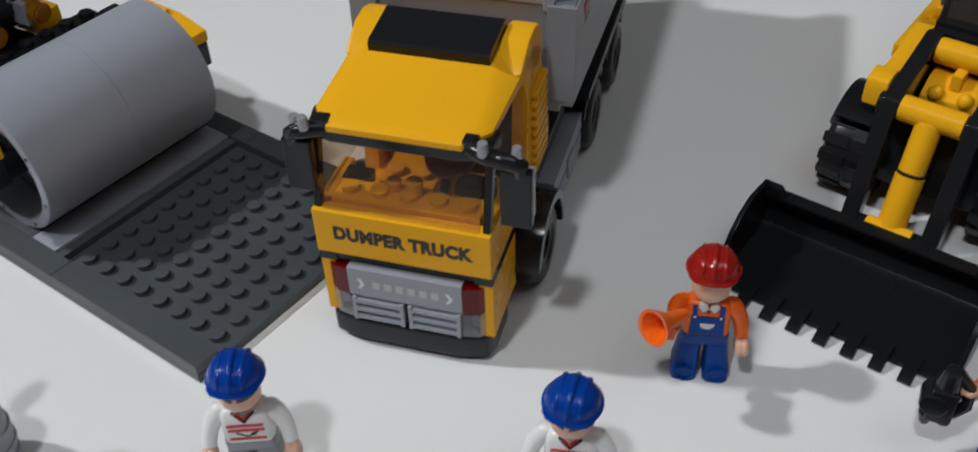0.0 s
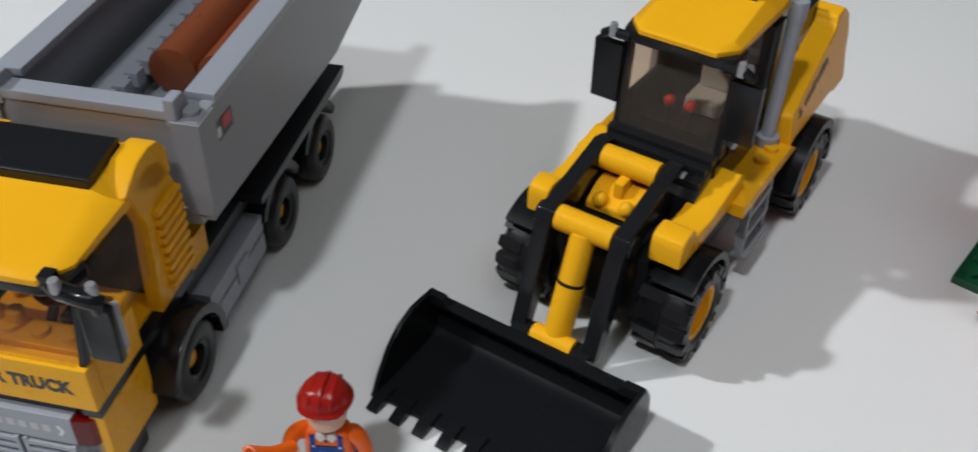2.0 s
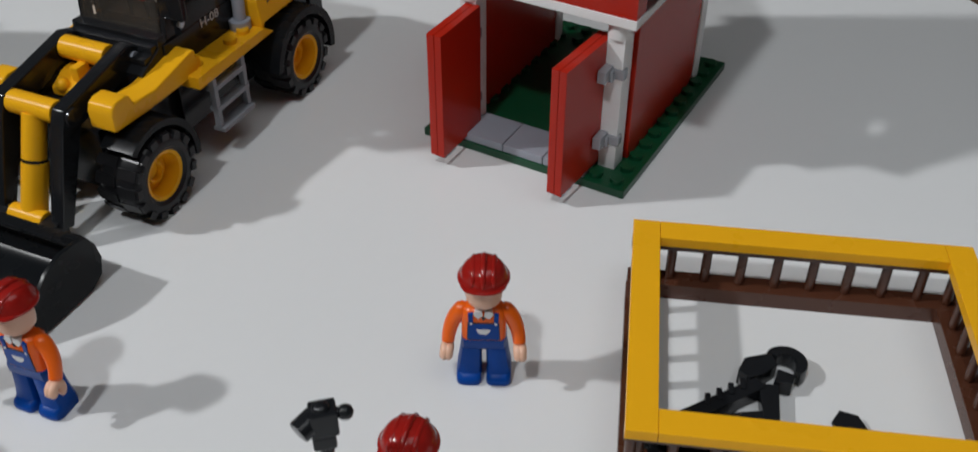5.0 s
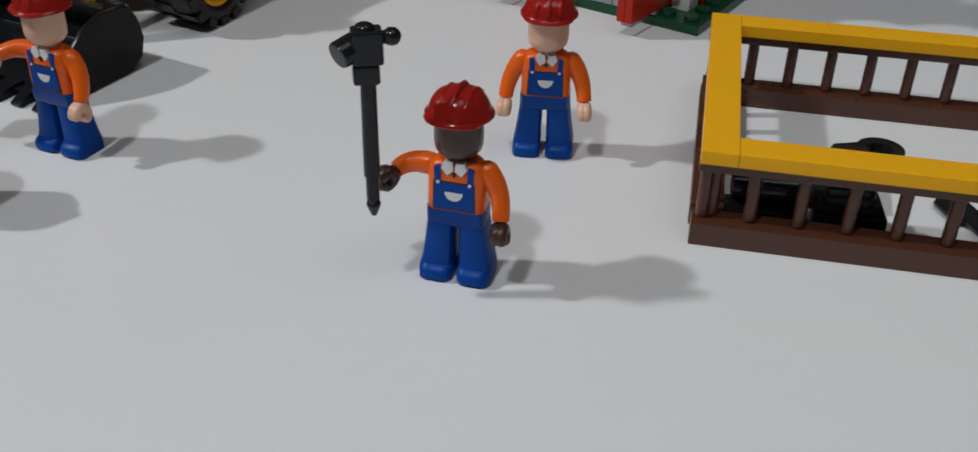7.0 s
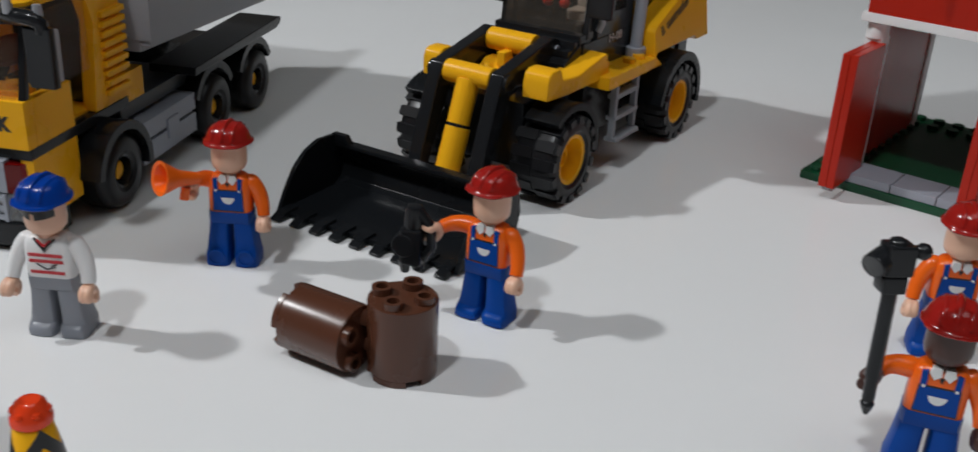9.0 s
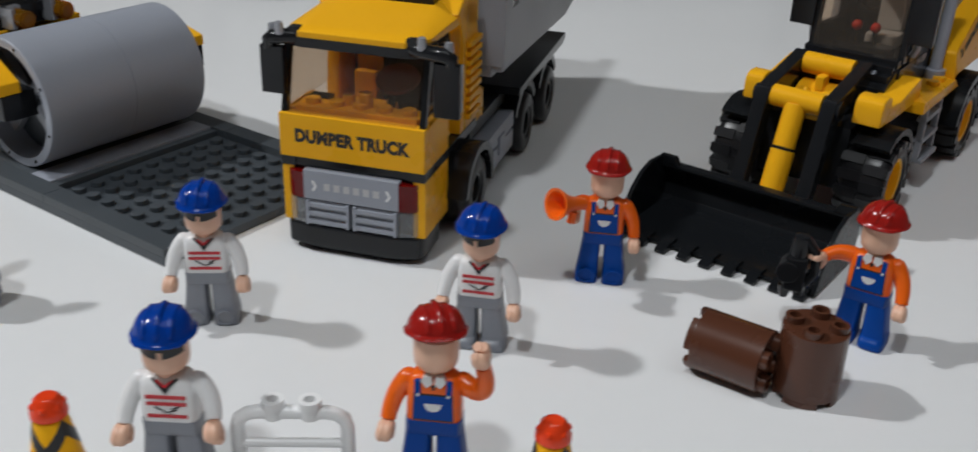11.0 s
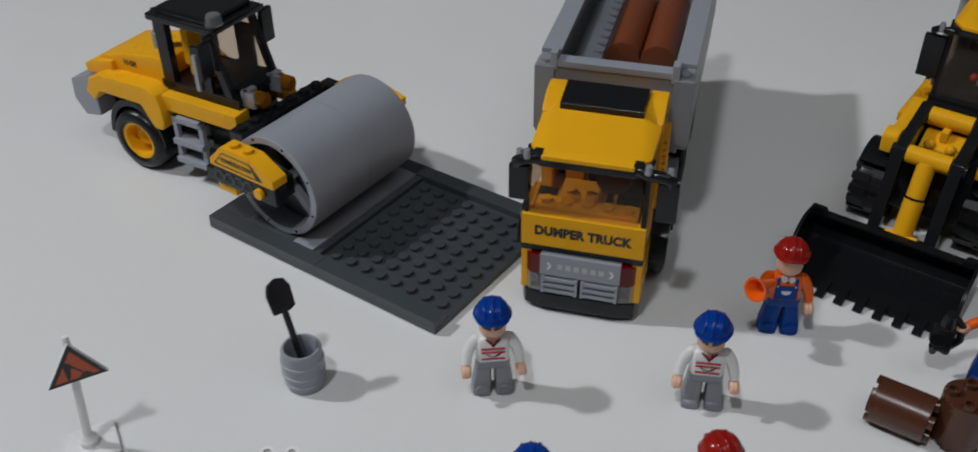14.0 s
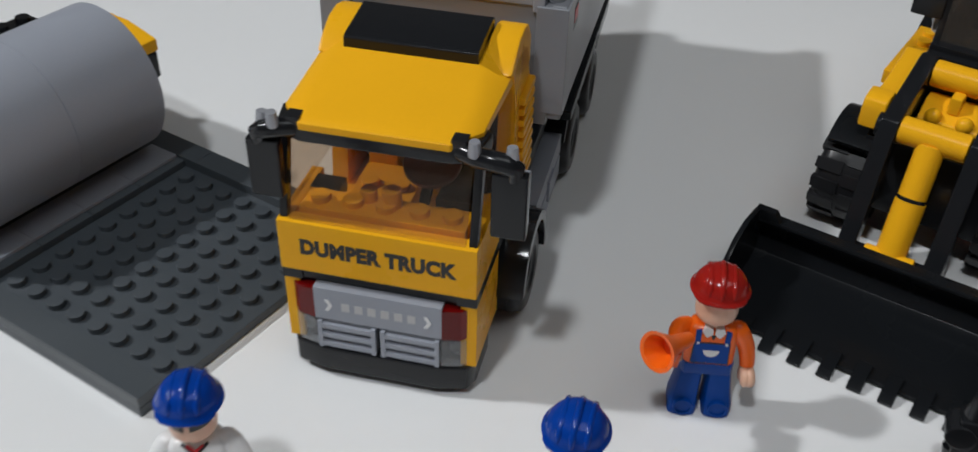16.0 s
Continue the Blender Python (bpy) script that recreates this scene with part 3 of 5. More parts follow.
    part("lower_crossbar", G().cyl((-9.2, -13.5, 41.5), (9.2, -13.5, 41.5), 3.9), YELLOW, t, "yellow round crossbar", bevel=0.5)
    piston = part("piston", G().cyl((0, -14.5, 40), (0, -20.2, 25.4), 3.9).cyl((0, -20.0, 24.8), (0, -26.5, 8.5), 4.3), YELLOW, t, "yellow hydraulic piston", bevel=0.4)
    part("piston_collar", G().cyl((0, -19.9, 25.8), (0, -20.3, 24.8), 4.05), BLACK, piston, bevel=0)
    part("piston_foot", G().cyl((-7, -28.5, 8.2), (7, -28.5, 8.2), 3.3).box(-7, 7, -32, -27, 4.5, 8), YELLOW, piston, "yellow hinge foot", bevel=0.5)
    part("grey_coupling", G().cyl((-6, -34, 7), (6, -34, 7), 2.8).box(-2, 2, -37, -32, 4, 9), CHROME, t, "grey coupling pin", bevel=0.3)
    # bucket
    back = [(-39, 17.0), (-37.2, 14), (-36.2, 9), (-38, 3.5), (-43, 0.8), (-70, 0.8), (-70, 2.2), (-44, 2.6), (-40.2, 5), (-38.6, 9.3), (-39.4, 13.6), (-40.6, 16.2), (-42.8, 16.6), (-42.8, 17.4)]
    shell = part("bucket", G().prism(back, "x", -35.4, 35.4), BUCKET_BLACK, t, "wide black bucket with teeth", bevel=0.2)
    wall = [(-44, 20.6), (-51, 20.8), (-57.5, 18.6), (-63, 14), (-67.5, 7.5), (-71, 0.9), (-43, 0.9), (-38, 3.6), (-36.3, 9), (-37.4, 15), (-40, 19.6)]
    for s in (-1, 1):
        part("bucket_side", G().prism(wall, "x", *sorted((s * 34.0, s * 35.6))), BUCKET_BLACK, shell, bevel=0.3)
    part("bucket_lip", G().box(-35.4, 35.4, -43.0, -38.8, 16.4, 17.9).prism([(-35.4, 17.6), (-35.4, 20.8), (-29.6, 20.8), (-27.6, 17.6)], "y", -43.2, -40.6).prism([(35.4, 17.6), (35.4, 20.8), (29.6, 20.8), (27.6, 17.6)], "y", -43.2, -40.6), BUCKET_BLACK, shell, bevel=0.4)
    for k in range(9):
        cx = -32 + 8 * k
        part("tooth", G().prism([(-66, 0.4), (-75.0, 0.2), (-75.4, 1.1), (-72, 2.9), (-66, 3.2)], "x", cx - 1.9, cx + 1.9), BUCKET_BLACK, shell, bevel=0.25)
    # cab
    cabin("cab_base", G().box(-18.2, 18.2, 22, 64, 36, 48).prism([(10, 34), (10, 43), (22, 48.6), (22, 34)], "x", -17.6, 17.6), BLACK, t, "black cab base")
    cabin("bonnet_grille", G().box(-17, 17, 13, 18, 44.5, 47).box(-17, 17, 17, 21, 46, 49.4).box(-17.6, 17.6, 20, 24.6, 48, 51.2), BLACK, t)
    for s in (-1, 1):
        cabin("cab_door", G().prism([(32, 48), (64, 48), (64, 80), (54, 80), (54, 56), (32, 57)], "x", *sorted((s * 15.6, s * 18.2))), BLACK, t)
        cabin("side_window", G().box(*sorted((s * 16.4, s * 17.2)), 30, 55, 54, 80), WINDOW, t, "smoke-tinted side window", bevel=0)
        cabin("corner_post", G().prism([(24.5, 49), (29, 49), (31, 80), (27.5, 80)], "x", *sorted((s * 15.8, s * 18))), BLACK, t)
        cabin("grab_bar", G().tube([(s * 18.8, 31, 51), (s * 19.8, 32, 54), (s * 19.8, 33, 74), (s * 18.8, 33, 78)], 1.3, 10), CHROME, t, "silver-grey grab bar", bevel=0)
        arm = cabin("mirror_arm", G().tube([(s * 15, 24, 80.5), (s * 21, 23.4, 81), (s * 23.5, 24.5, 79)], 1.6, 10), BLACK, t, bevel=0)
        cabin("clip", G().cyl((s * 20, 23, 80), (s * 20, 23, 84.2), 1.5, 1.1, 10), CHROME, arm, bevel=0.2)
        cabin("mirror", G().box(*sorted((s * 17.2, s * 26.6)), 24.2, 27.0, 57, 77), BLACK, t, "black rectangular mirror", bevel=0.6)
    cabin("windscreen", G().prism([(23.2, 49), (24.2, 49), (28.2, 80), (27.2, 80)], "x", -15.8, 15.8), GLASS, t, "smoke-tinted windscreen", bevel=0)
    cabin("back_window", G().box(-15.5, 15.5, 64, 65, 52, 80), WINDOW, t, bevel=0)
    cabin("console", G().box(-11, 11, 30, 37, 48, 52).cyl((-3.5, 34, 52), (-3.5, 33, 58), 0.9).cyl((3.5, 34, 52), (3.5, 33, 58), 0.9), BLACK, t)
    cabin("lever_knob", G().ball((-3.5, 33, 58.5), 2, 2, 2, 12), RED, t, bevel=0)
    cabin("lever_knob", G().ball((3.5, 33, 58.5), 2, 2, 2, 12), RED, t, bevel=0)
    cabin("seat", G().box(-4, 8, 46, 58, 48, 53).box(-3, 7, 55, 60, 53, 69), PRINT_GREY, t, "pale grey cab seat", bevel=1)
    cabin("visor", G().prism([(-18.6, 32), (-17.4, 24.4), (-12, 22.6), (12, 22.6), (17.4, 24.4), (18.6, 32), (15, 36), (-15, 36)], "z", 79.6, 83), BLACK, t, "black sun visor", bevel=0.7)
    g = G().loops([[(-17, 29, 82.6), (-12, 23, 82.6), (12, 23, 82.6), (17, 29, 82.6), (18, 66, 82.6), (-18, 66, 82.6)],
                   [(-17, 29, 84.4), (-12, 23, 84.4), (12, 23, 84.4), (17, 29, 84.4), (18, 66, 86), (-18, 66, 86)],
                   [(-14, 30, 85.6), (-10.5, 25, 85), (10.5, 25, 85), (14, 30, 85.6), (14, 66, 91.5), (-14, 66, 91.5)]])
    cabin("roof", g, YELLOW, t, "sloping glossy yellow roof", bevel=0.35)
    cabin("roof_box", G().prism([(50, 88), (62, 90), (62, 96), (52, 95.5), (50, 93.6)], "x", -12, 12), BLACK, t, "black roof box")
    cabin("roof_post", G().box(-17.4, -13, 60, 66, 48, 83), BLACK, t)
    cabin("roof_post", G().box(13, 17.4, 60, 66, 48, 83), BLACK, t)
    # engine hood behind the cab
    rear("rear_deck", G().box(-17, 17, 66, 108, 36, 57), BLACK, t)
    g = G()
    for k in range(4):
        for j in (-1, 1):
            g.stud(j * 4, 80 + 8 * k, 60.2)
    rear("rear_deck_plate", g.box(-16.8, 16.8, 74, 106, 57, 60.2), LIGHT_GREY, t)
    rear("rear_deck_rail", G().box(-16.6, -13, 67, 107, 56, 69).box(13, 16.6, 67, 107, 56, 69).box(-16.6, 16.6, 102, 107, 58, 68), BLACK, t)
    rear("short_stack", G().cyl((6, 82, 58), (6, 82, 74), 4.2).cyl((6, 82, 74), (6, 82, 76), 3.4), LIGHT_GREY, t, "light grey short stack", bevel=0.4)
    rear("tail_block", G().prism([(107.4, 37), (107.4, 64), (114, 64.4), (119, 60.6), (119.8, 53), (118, 49.5), (118.8, 37)], "x", -17, 17), YELLOW, t, bevel=0.9)
    rear("counterweight", G().box(-19, 19, 112, 121, 16, 37), BLACK, t)
    lean_in = Matrix.Identity(4)
    lean_in[0][2], lean_in[0][3] = -SLOPE, 38 * SLOPE
    m = lean_in @ Matrix.Translation((32.14, 87.0, 50.4)) @ Matrix.Rotation(radians(17.5), 4, "X") @ Matrix.Rotation(radians(90), 4, "Z") @ Matrix.Rotation(radians(90), 4, "X")
    lettering("name_print", "construction", 5.3, m, PRINT_BLACK, t, 0.12, 0.76, 1.06)
    for k in range(3):
        bar = part("print_bar", G().box(-16.4, -13.2 - 0.4 * k, -1.6 + 1.3 * k, -0.9 + 1.3 * k, 0, 0.06, m), PRINT_BLACK, t, bevel=0)
    m = Matrix.Translation((21.9, 50, 46.4)) @ Matrix.Rotation(radians(90), 4, "Z") @ Matrix.Rotation(radians(90), 4, "X")
    lettering("model_print", "H-08", 4.4, m, PRINT_GREY, t, 0.06, 1.2)
    return t


wheel_loader(130.2, 255.0, -37.2)


# ---------------------------------------------------------------- the road plate and the road roller
def road_plate(x, y, rz):
    """Occupies x 0..128 and y -88..0 from its near corner."""
    t = thing("road_plate", x, y, rz, "dark grey studded road plate with smooth borders and pale stripe", "toy road plate")
    part("base", G().box(0, 128, -88, 0, 0.3, 3.2), DARK_GREY, t, bevel=0.3)
    part("bottom_rim", G().box(0.5, 127.5, -87.5, -0.5, 0, 0.32), BLACK, t, bevel=0)
    for k in range(2):
        part("border_tile", G().box(k * 64 + 0.04, k * 64 + 63.96, -7.96, -0.04, 3.2, 6.4), TILE_GREY, t)
        part("border_tile", G().box(k * 64 + 0.04, k * 64 + 63.96, -87.96, -80.04, 3.2, 6.4), TILE_GREY, t)
    for k in range(4):
        part("edge_tile", G().box(68.6, 71.96, -25.96 - 18 * k, -8.04 - 18 * k, 3.2, 5.6), TILE_GREY, t)
        part("strip_tile", G().box(72.04, 83.5, -25.96 - 18 * k, -8.04 - 18 * k, 3.2, 6.4), LIGHT_GREY, t, "pale grey strip tile")
        part("lane_tile", G().box(83.6, 111.96, -25.96 - 18 * k, -8.04 - 18 * k, 3.2, 6.35), TILE_GREY, t)
        part("lane_tile", G().box(112.04, 127.96, -25.96 - 18 * k, -8.04 - 18 * k, 3.2, 6.35), TILE_GREY, t)
    g = G()
    for i in range(8):
        for j in range(9):
            g.stud(6.4 + 8.1 * i, -13.2 - 7.7 * j, 3.2)
    part("studs", g, DARK_GREY, t, bevel=0.2)
    return t


road_plate(-85.0, 185.5, 144.1)


def road_roller(x, y, rz):
    """The drum's axle is the origin; the rear body is steered a few degrees aside."""
    t = thing("road_roller", x, y, rz, "yellow and black toy road roller with a grey drum", "toy road roller")
    R, cy, cz = 23.6, 0.0, 6.4 + 23.6
    drum = part("drum", G().hollow([(R - 3.2, -35), (R - 0.3, -35), (R, -34.7), (R, -0.12), (R - 0.25, 0), (R, 0.12), (R, 31.2), (R - 0.3, 31.5), (R - 3.2, 31.5)], (0, cy, cz), "x", 72), LIGHT_GREY, t, "smooth light grey drum", bevel=0)
    part("drum_web", G().lathe([(2, -25), (R - 3, -25), (R - 3, -23), (2, -23)], (0, cy, cz), "x", 40), DARK_GREY, drum, bevel=0)
    part("drum_web", G().lathe([(2, 25), (R - 3, 25), (R - 3, 23), (2, 23)], (0, cy, cz), "x", 40), DARK_GREY, drum, bevel=0)
    for s in (-1, 1):
        for k in range(8):
            a = radians(45 * k + 20)
            c, d = cy + (R - 1.6) * math.cos(a), cz + (R - 1.6) * math.sin(a)
            # a flat black disc on the rim stands for a shaded hole
            part("rim_hole_disc", G().cyl((s * 33.2 - 1.8, c, d), (s * 33.32 - 1.8, c, d), 0.7, seg=8), BLACK, drum, bevel=0)
        for k in range(4):
            m = Matrix.Translation((s * 27, cy, cz)) @ Matrix.Rotation(radians(45 + 90 * k), 4, "X")
            part("spoke", G().box(-1.5, 1.5, -2, 2, 2, R - 3.2, m), MID_GREY, drum)
        beam = part("side_beam", G().box(*sorted((s * 36, s * 43.4)), -9, 28 if s < 0 else 40, 27, 36).box(*sorted((s * 28, s * 38)), -5, 5, 25, 35), BLACK, t, "black side beam with round holes", bevel=0.6)
        for k in range(4):
            c = 7.0 + 5.6 * k
            part("hole_ring", G().hollow([(2.9, 0), (2.9, s * 0.4), (2.2, s * 0.4), (2.2, -s * 0.6)], (s * 43.4, c, 31.4), "x", 18), DARK_GREY, beam, bevel=0)
            # no opening here: a flat dark disc gives the hole's shade
            part("hole", G().cyl((s * 43.3, c, 31.4), (s * 43.5, c, 31.4), 2.2, seg=16), RUBBER, beam, bevel=0)
        part("yellow_pin", G().cyl((s * 43, 0, 31.2), (s * 45.2, 0, 31.2), 2.5, seg=16), YELLOW, beam, bevel=0.3)
        top = 47 if s < 0 else 43
        g = G().prism([(-9, 36), (28.5, 36), (28.5, 39), (20.5, top), (3, top), (-9, 40)], "x", *sorted((s * 35.6, s * 44)))
        for k in range(2):
            g.stud(s * 39.8, 7.6 + 8.2 * k, top)
        panel = part("beam_cover", g, YELLOW, t, "yellow wedge cover with dark lettering", bevel=0.4)
        g = G().box(*sorted((s * 44.02, s * 44.12)), -3, 25.4, 37.6, 38.2).box(*sorted((s * 44.02, s * 44.12)), 3, 20, top - 3.0, top - 2.5)
        g.prism([(-3, 38.1), (3, top - 2.6), (4, top - 2.6), (0.6, 38.1)], "x", *sorted((s * 44.02, s * 44.12))).prism([(25.4, 38), (20, top - 2.6), (19.5, top - 2.6), (24.8, 38)], "x", *sorted((s * 44.02, s * 44.12)))
        part("print_frame", g, PRINT_BLACK, panel, bevel=0)
        m = Matrix.Translation((s * 44.14, 12, 40.9)) @ Matrix.Rotation(radians(-90 if s < 0 else 90), 4, "Z") @ Matrix.Rotation(radians(90), 4, "X")
        lettering("name_print", "CONSTRUCTION", 2.7, m, PRINT_BLACK, panel, 0.12, 0.86)
        part("yellow_foot", G().box(*sorted((s * 36, s * 42)), 17, 28, 22, 27), YELLOW, t, bevel=0.5)
    part("front_yoke", G().box(-43, 37, 24.6, 33, 27, 33), BLACK, t)
    g = G().box(-26, 30, 27, 35, 35.5, 41.5)
    for k in range(7):
        g.stud(-22 + 8 * k, 31, 41.5)
    part("yoke_top", g.box(-8, 8, 30, 36, 30, 37), BLACK, t, "black studded bar behind the drum")

    # rear body, in its own frame: lamps at y 42, rear axle at y 109
    body = Matrix.Translation((2.2, 37.4, 0)) @ Matrix.Rotation(radians(5.9), 4, "Z") @ Matrix.Translation((0, -42, 0))
    squeeze = Matrix.Translation((0, 109 * 0.18, 0)) @ Matrix.Diagonal((0.86, 0.82, 1, 1))
    to_metres = Matrix.Scale(0.001, 4)

    def bpart(name, g, mat, parent, label="", bevel=0.3):
        ob = part(name, g, mat, parent, label, bevel)
        for v in ob.data.vertices:
            v.co.z = min(v.co.z, 0.044 + max(0, v.co.z - 0.044) * 0.82)
        ob.data.transform(to_metres @ body @ squeeze @ to_metres.inverted())
        return ob

    for s in (-1, 1):
        hub = wheel(t, s * 8.5, s * 26, 106.5, 15.6, 15.6, 9.6)
        hub.matrix_local = to_metres @ body @ to_metres.inverted()
        bpart("rear_fender", G().prism([(82, 30), (82, 38), (84, 44), (92, 48), (128, 47), (137, 43), (142, 35), (136, 31), (130, 37), (98, 37), (93, 30), (90, 26), (84, 26)], "x", *sorted((s * 16, s * 29))), YELLOW, t, "yellow rounded rear fender", bevel=1.2)
        bpart("black_arch", G().prism(arc(107, 15.6, 21.5, 0, 180, 14) + arc(107, 15.6, 18, 180, 0, 14), "x", *sorted((s * 14, s * 28))), BLACK, t)
        bpart("running_beam", G().box(*sorted((s * 14, s * 25)), 30, 84, 36, 44), YELLOW, t, "yellow side beam", bevel=0.5)
        lad = bpart("ladder", G().box(*sorted((s * 24, s * 27)), 55, 58, 11, 35).box(*sorted((s * 24, s * 27)), 74, 77, 11, 35).box(*sorted((s * 24, s * 27)), 55, 77, 32, 35), LIGHT_GREY, t, "light grey side ladder")
        for zz in (11, 21):
            bpart("rung", G().box(*sorted((s * 20, s * 29)), 55, 77, zz, zz + 3), LIGHT_GREY, lad)
        lamp_x = s * 10.5
        holder = bpart("lamp_holder", G().box(lamp_x - 4, lamp_x + 4, 28, 35, 44, 50).box(lamp_x - 5, lamp_x - 2.6, 24, 33, 45, 55).box(lamp_x - 5, lamp_x + 3, 28, 32, 52, 55), CHROME, t, "silver-grey lamp holder", bevel=0.5)
        bpart("work_lamp", G().cyl((lamp_x, 30, 49.5), (lamp_x, 20, 49.5), 4.4, seg=20).cyl((lamp_x, 20.4, 49.5), (lamp_x, 19.0, 49.5), 3.4, seg=20), AMBER_CLEAR, holder, "amber clear lamp", bevel=0.4)
        bpart("corner_post", G().prism([(36, 50), (41, 50), (52, 86), (47, 86)], "x", *sorted((s * 15.5, s * 18.5))), BLACK, t)
        bpart("rear_post", G().box(*sorted((s * 14, s * 18.5)), 78, 86, 46, 86), BLACK, t)
        bpart("grab_bar", G().box(*sorted((s * 18.5, s * 20.5)), 57, 60, 50, 72), CHROME, t, "silver-grey grab bar", bevel=0.4)
        bpart("dark_door", G().box(*sorted((s * 16, s * 18.6)), 50, 62, 48, 76), BLACK, t)
        bpart("mirror", G().box(*sorted((s * 20, s * 29)), 44, 47, 64, 84), BLACK, t, "black rectangular mirror", bevel=0.5)
        bpart("mirror_arm", G().box(*sorted((s * 14, s * 24)), 44.6, 46.6, 84, 87), BLACK, t, bevel=0.5)
    bpart("frame", G().box(-13, 13, 34, 140, 14, 37), BLACK, t)
    bpart("axle", G().cyl((-12, 109, 14.6), (12, 109, 14.6), 4), DARK_GREY, t, bevel=0)
    bpart("cab_base", G().box(-18.5, 18.5, 32, 88, 43.6, 50).box(-13, 13, 30, 42, 49.6, 54), BLACK, t)
    bpart("windscreen", G().prism([(38.4, 50), (39.4, 50), (49.6, 86), (48.6, 86)], "x", -15.4, 15.4), GLASS, t, "smoke-tinted windscreen", bevel=0)
    bpart("seat", G().box(-8, 8, 62, 76, 50, 56).box(-8, 8, 74, 79, 56, 78), YELLOW, t, bevel=1)
    bpart("console", G().box(-10, 10, 43, 52, 50, 60), BLACK, t)
    bpart("cab_roof", G().box(-19.5, 19.5, 42, 90, 86, 90), BLACK, t, "black cab roof", bevel=0.8)
    bpart("roof_cover", G().box(-16, 16, 46, 86, 90, 93), BLACK, t, bevel=1.2)
    bpart("beacon", G().cyl((-13, 46, 90), (-13, 46, 96), 5.0, 3.6), CLEAR, t, "clear roof lamp", bevel=0.4)
    hood = bpart("engine_hood", G().prism([(84, 44), (84, 61), (92, 62), (118, 58), (134, 54), (142, 49), (142, 44)], "x", -18, 18), YELLOW, t, "yellow sloping engine hood", bevel=1.8)
    bpart("hood_wedge", G().prism([(124, 44), (124, 53), (140, 50), (148, 46), (146, 41)], "x", -21, 21), YELLOW, t, bevel=1.2)
    m = body @ squeeze @ Matrix.Translation((-18.1, 112, 51.6)) @ Matrix.Rotation(radians(-90), 4, "Z") @ Matrix.Rotation(radians(90), 4, "X")
    lettering("model_print", "H-08", 4.2, m, PRINT_BLACK, hood, 0.12, 1.15)
    bpart("tail_block", G().prism([(139, 20), (139, 37), (147, 40), (158, 37), (159, 26), (152, 18)], "x", -25, 25), LIGHT_GREY, t, "light grey rear counterweight", bevel=0.8)
    bpart("exhaust_foot", G().cyl((-4, 100, 58), (-4, 100, 70), 4.0), LIGHT_GREY, t, bevel=0.3)
    bpart("exhaust", G().cyl((-4, 100, 69), (-4, 100, 84), 2.6, 2.0), BLACK, t, "short black exhaust pipe", bevel=0.3)
    return t


road_roller(-133.3, 276.5, 54.1)


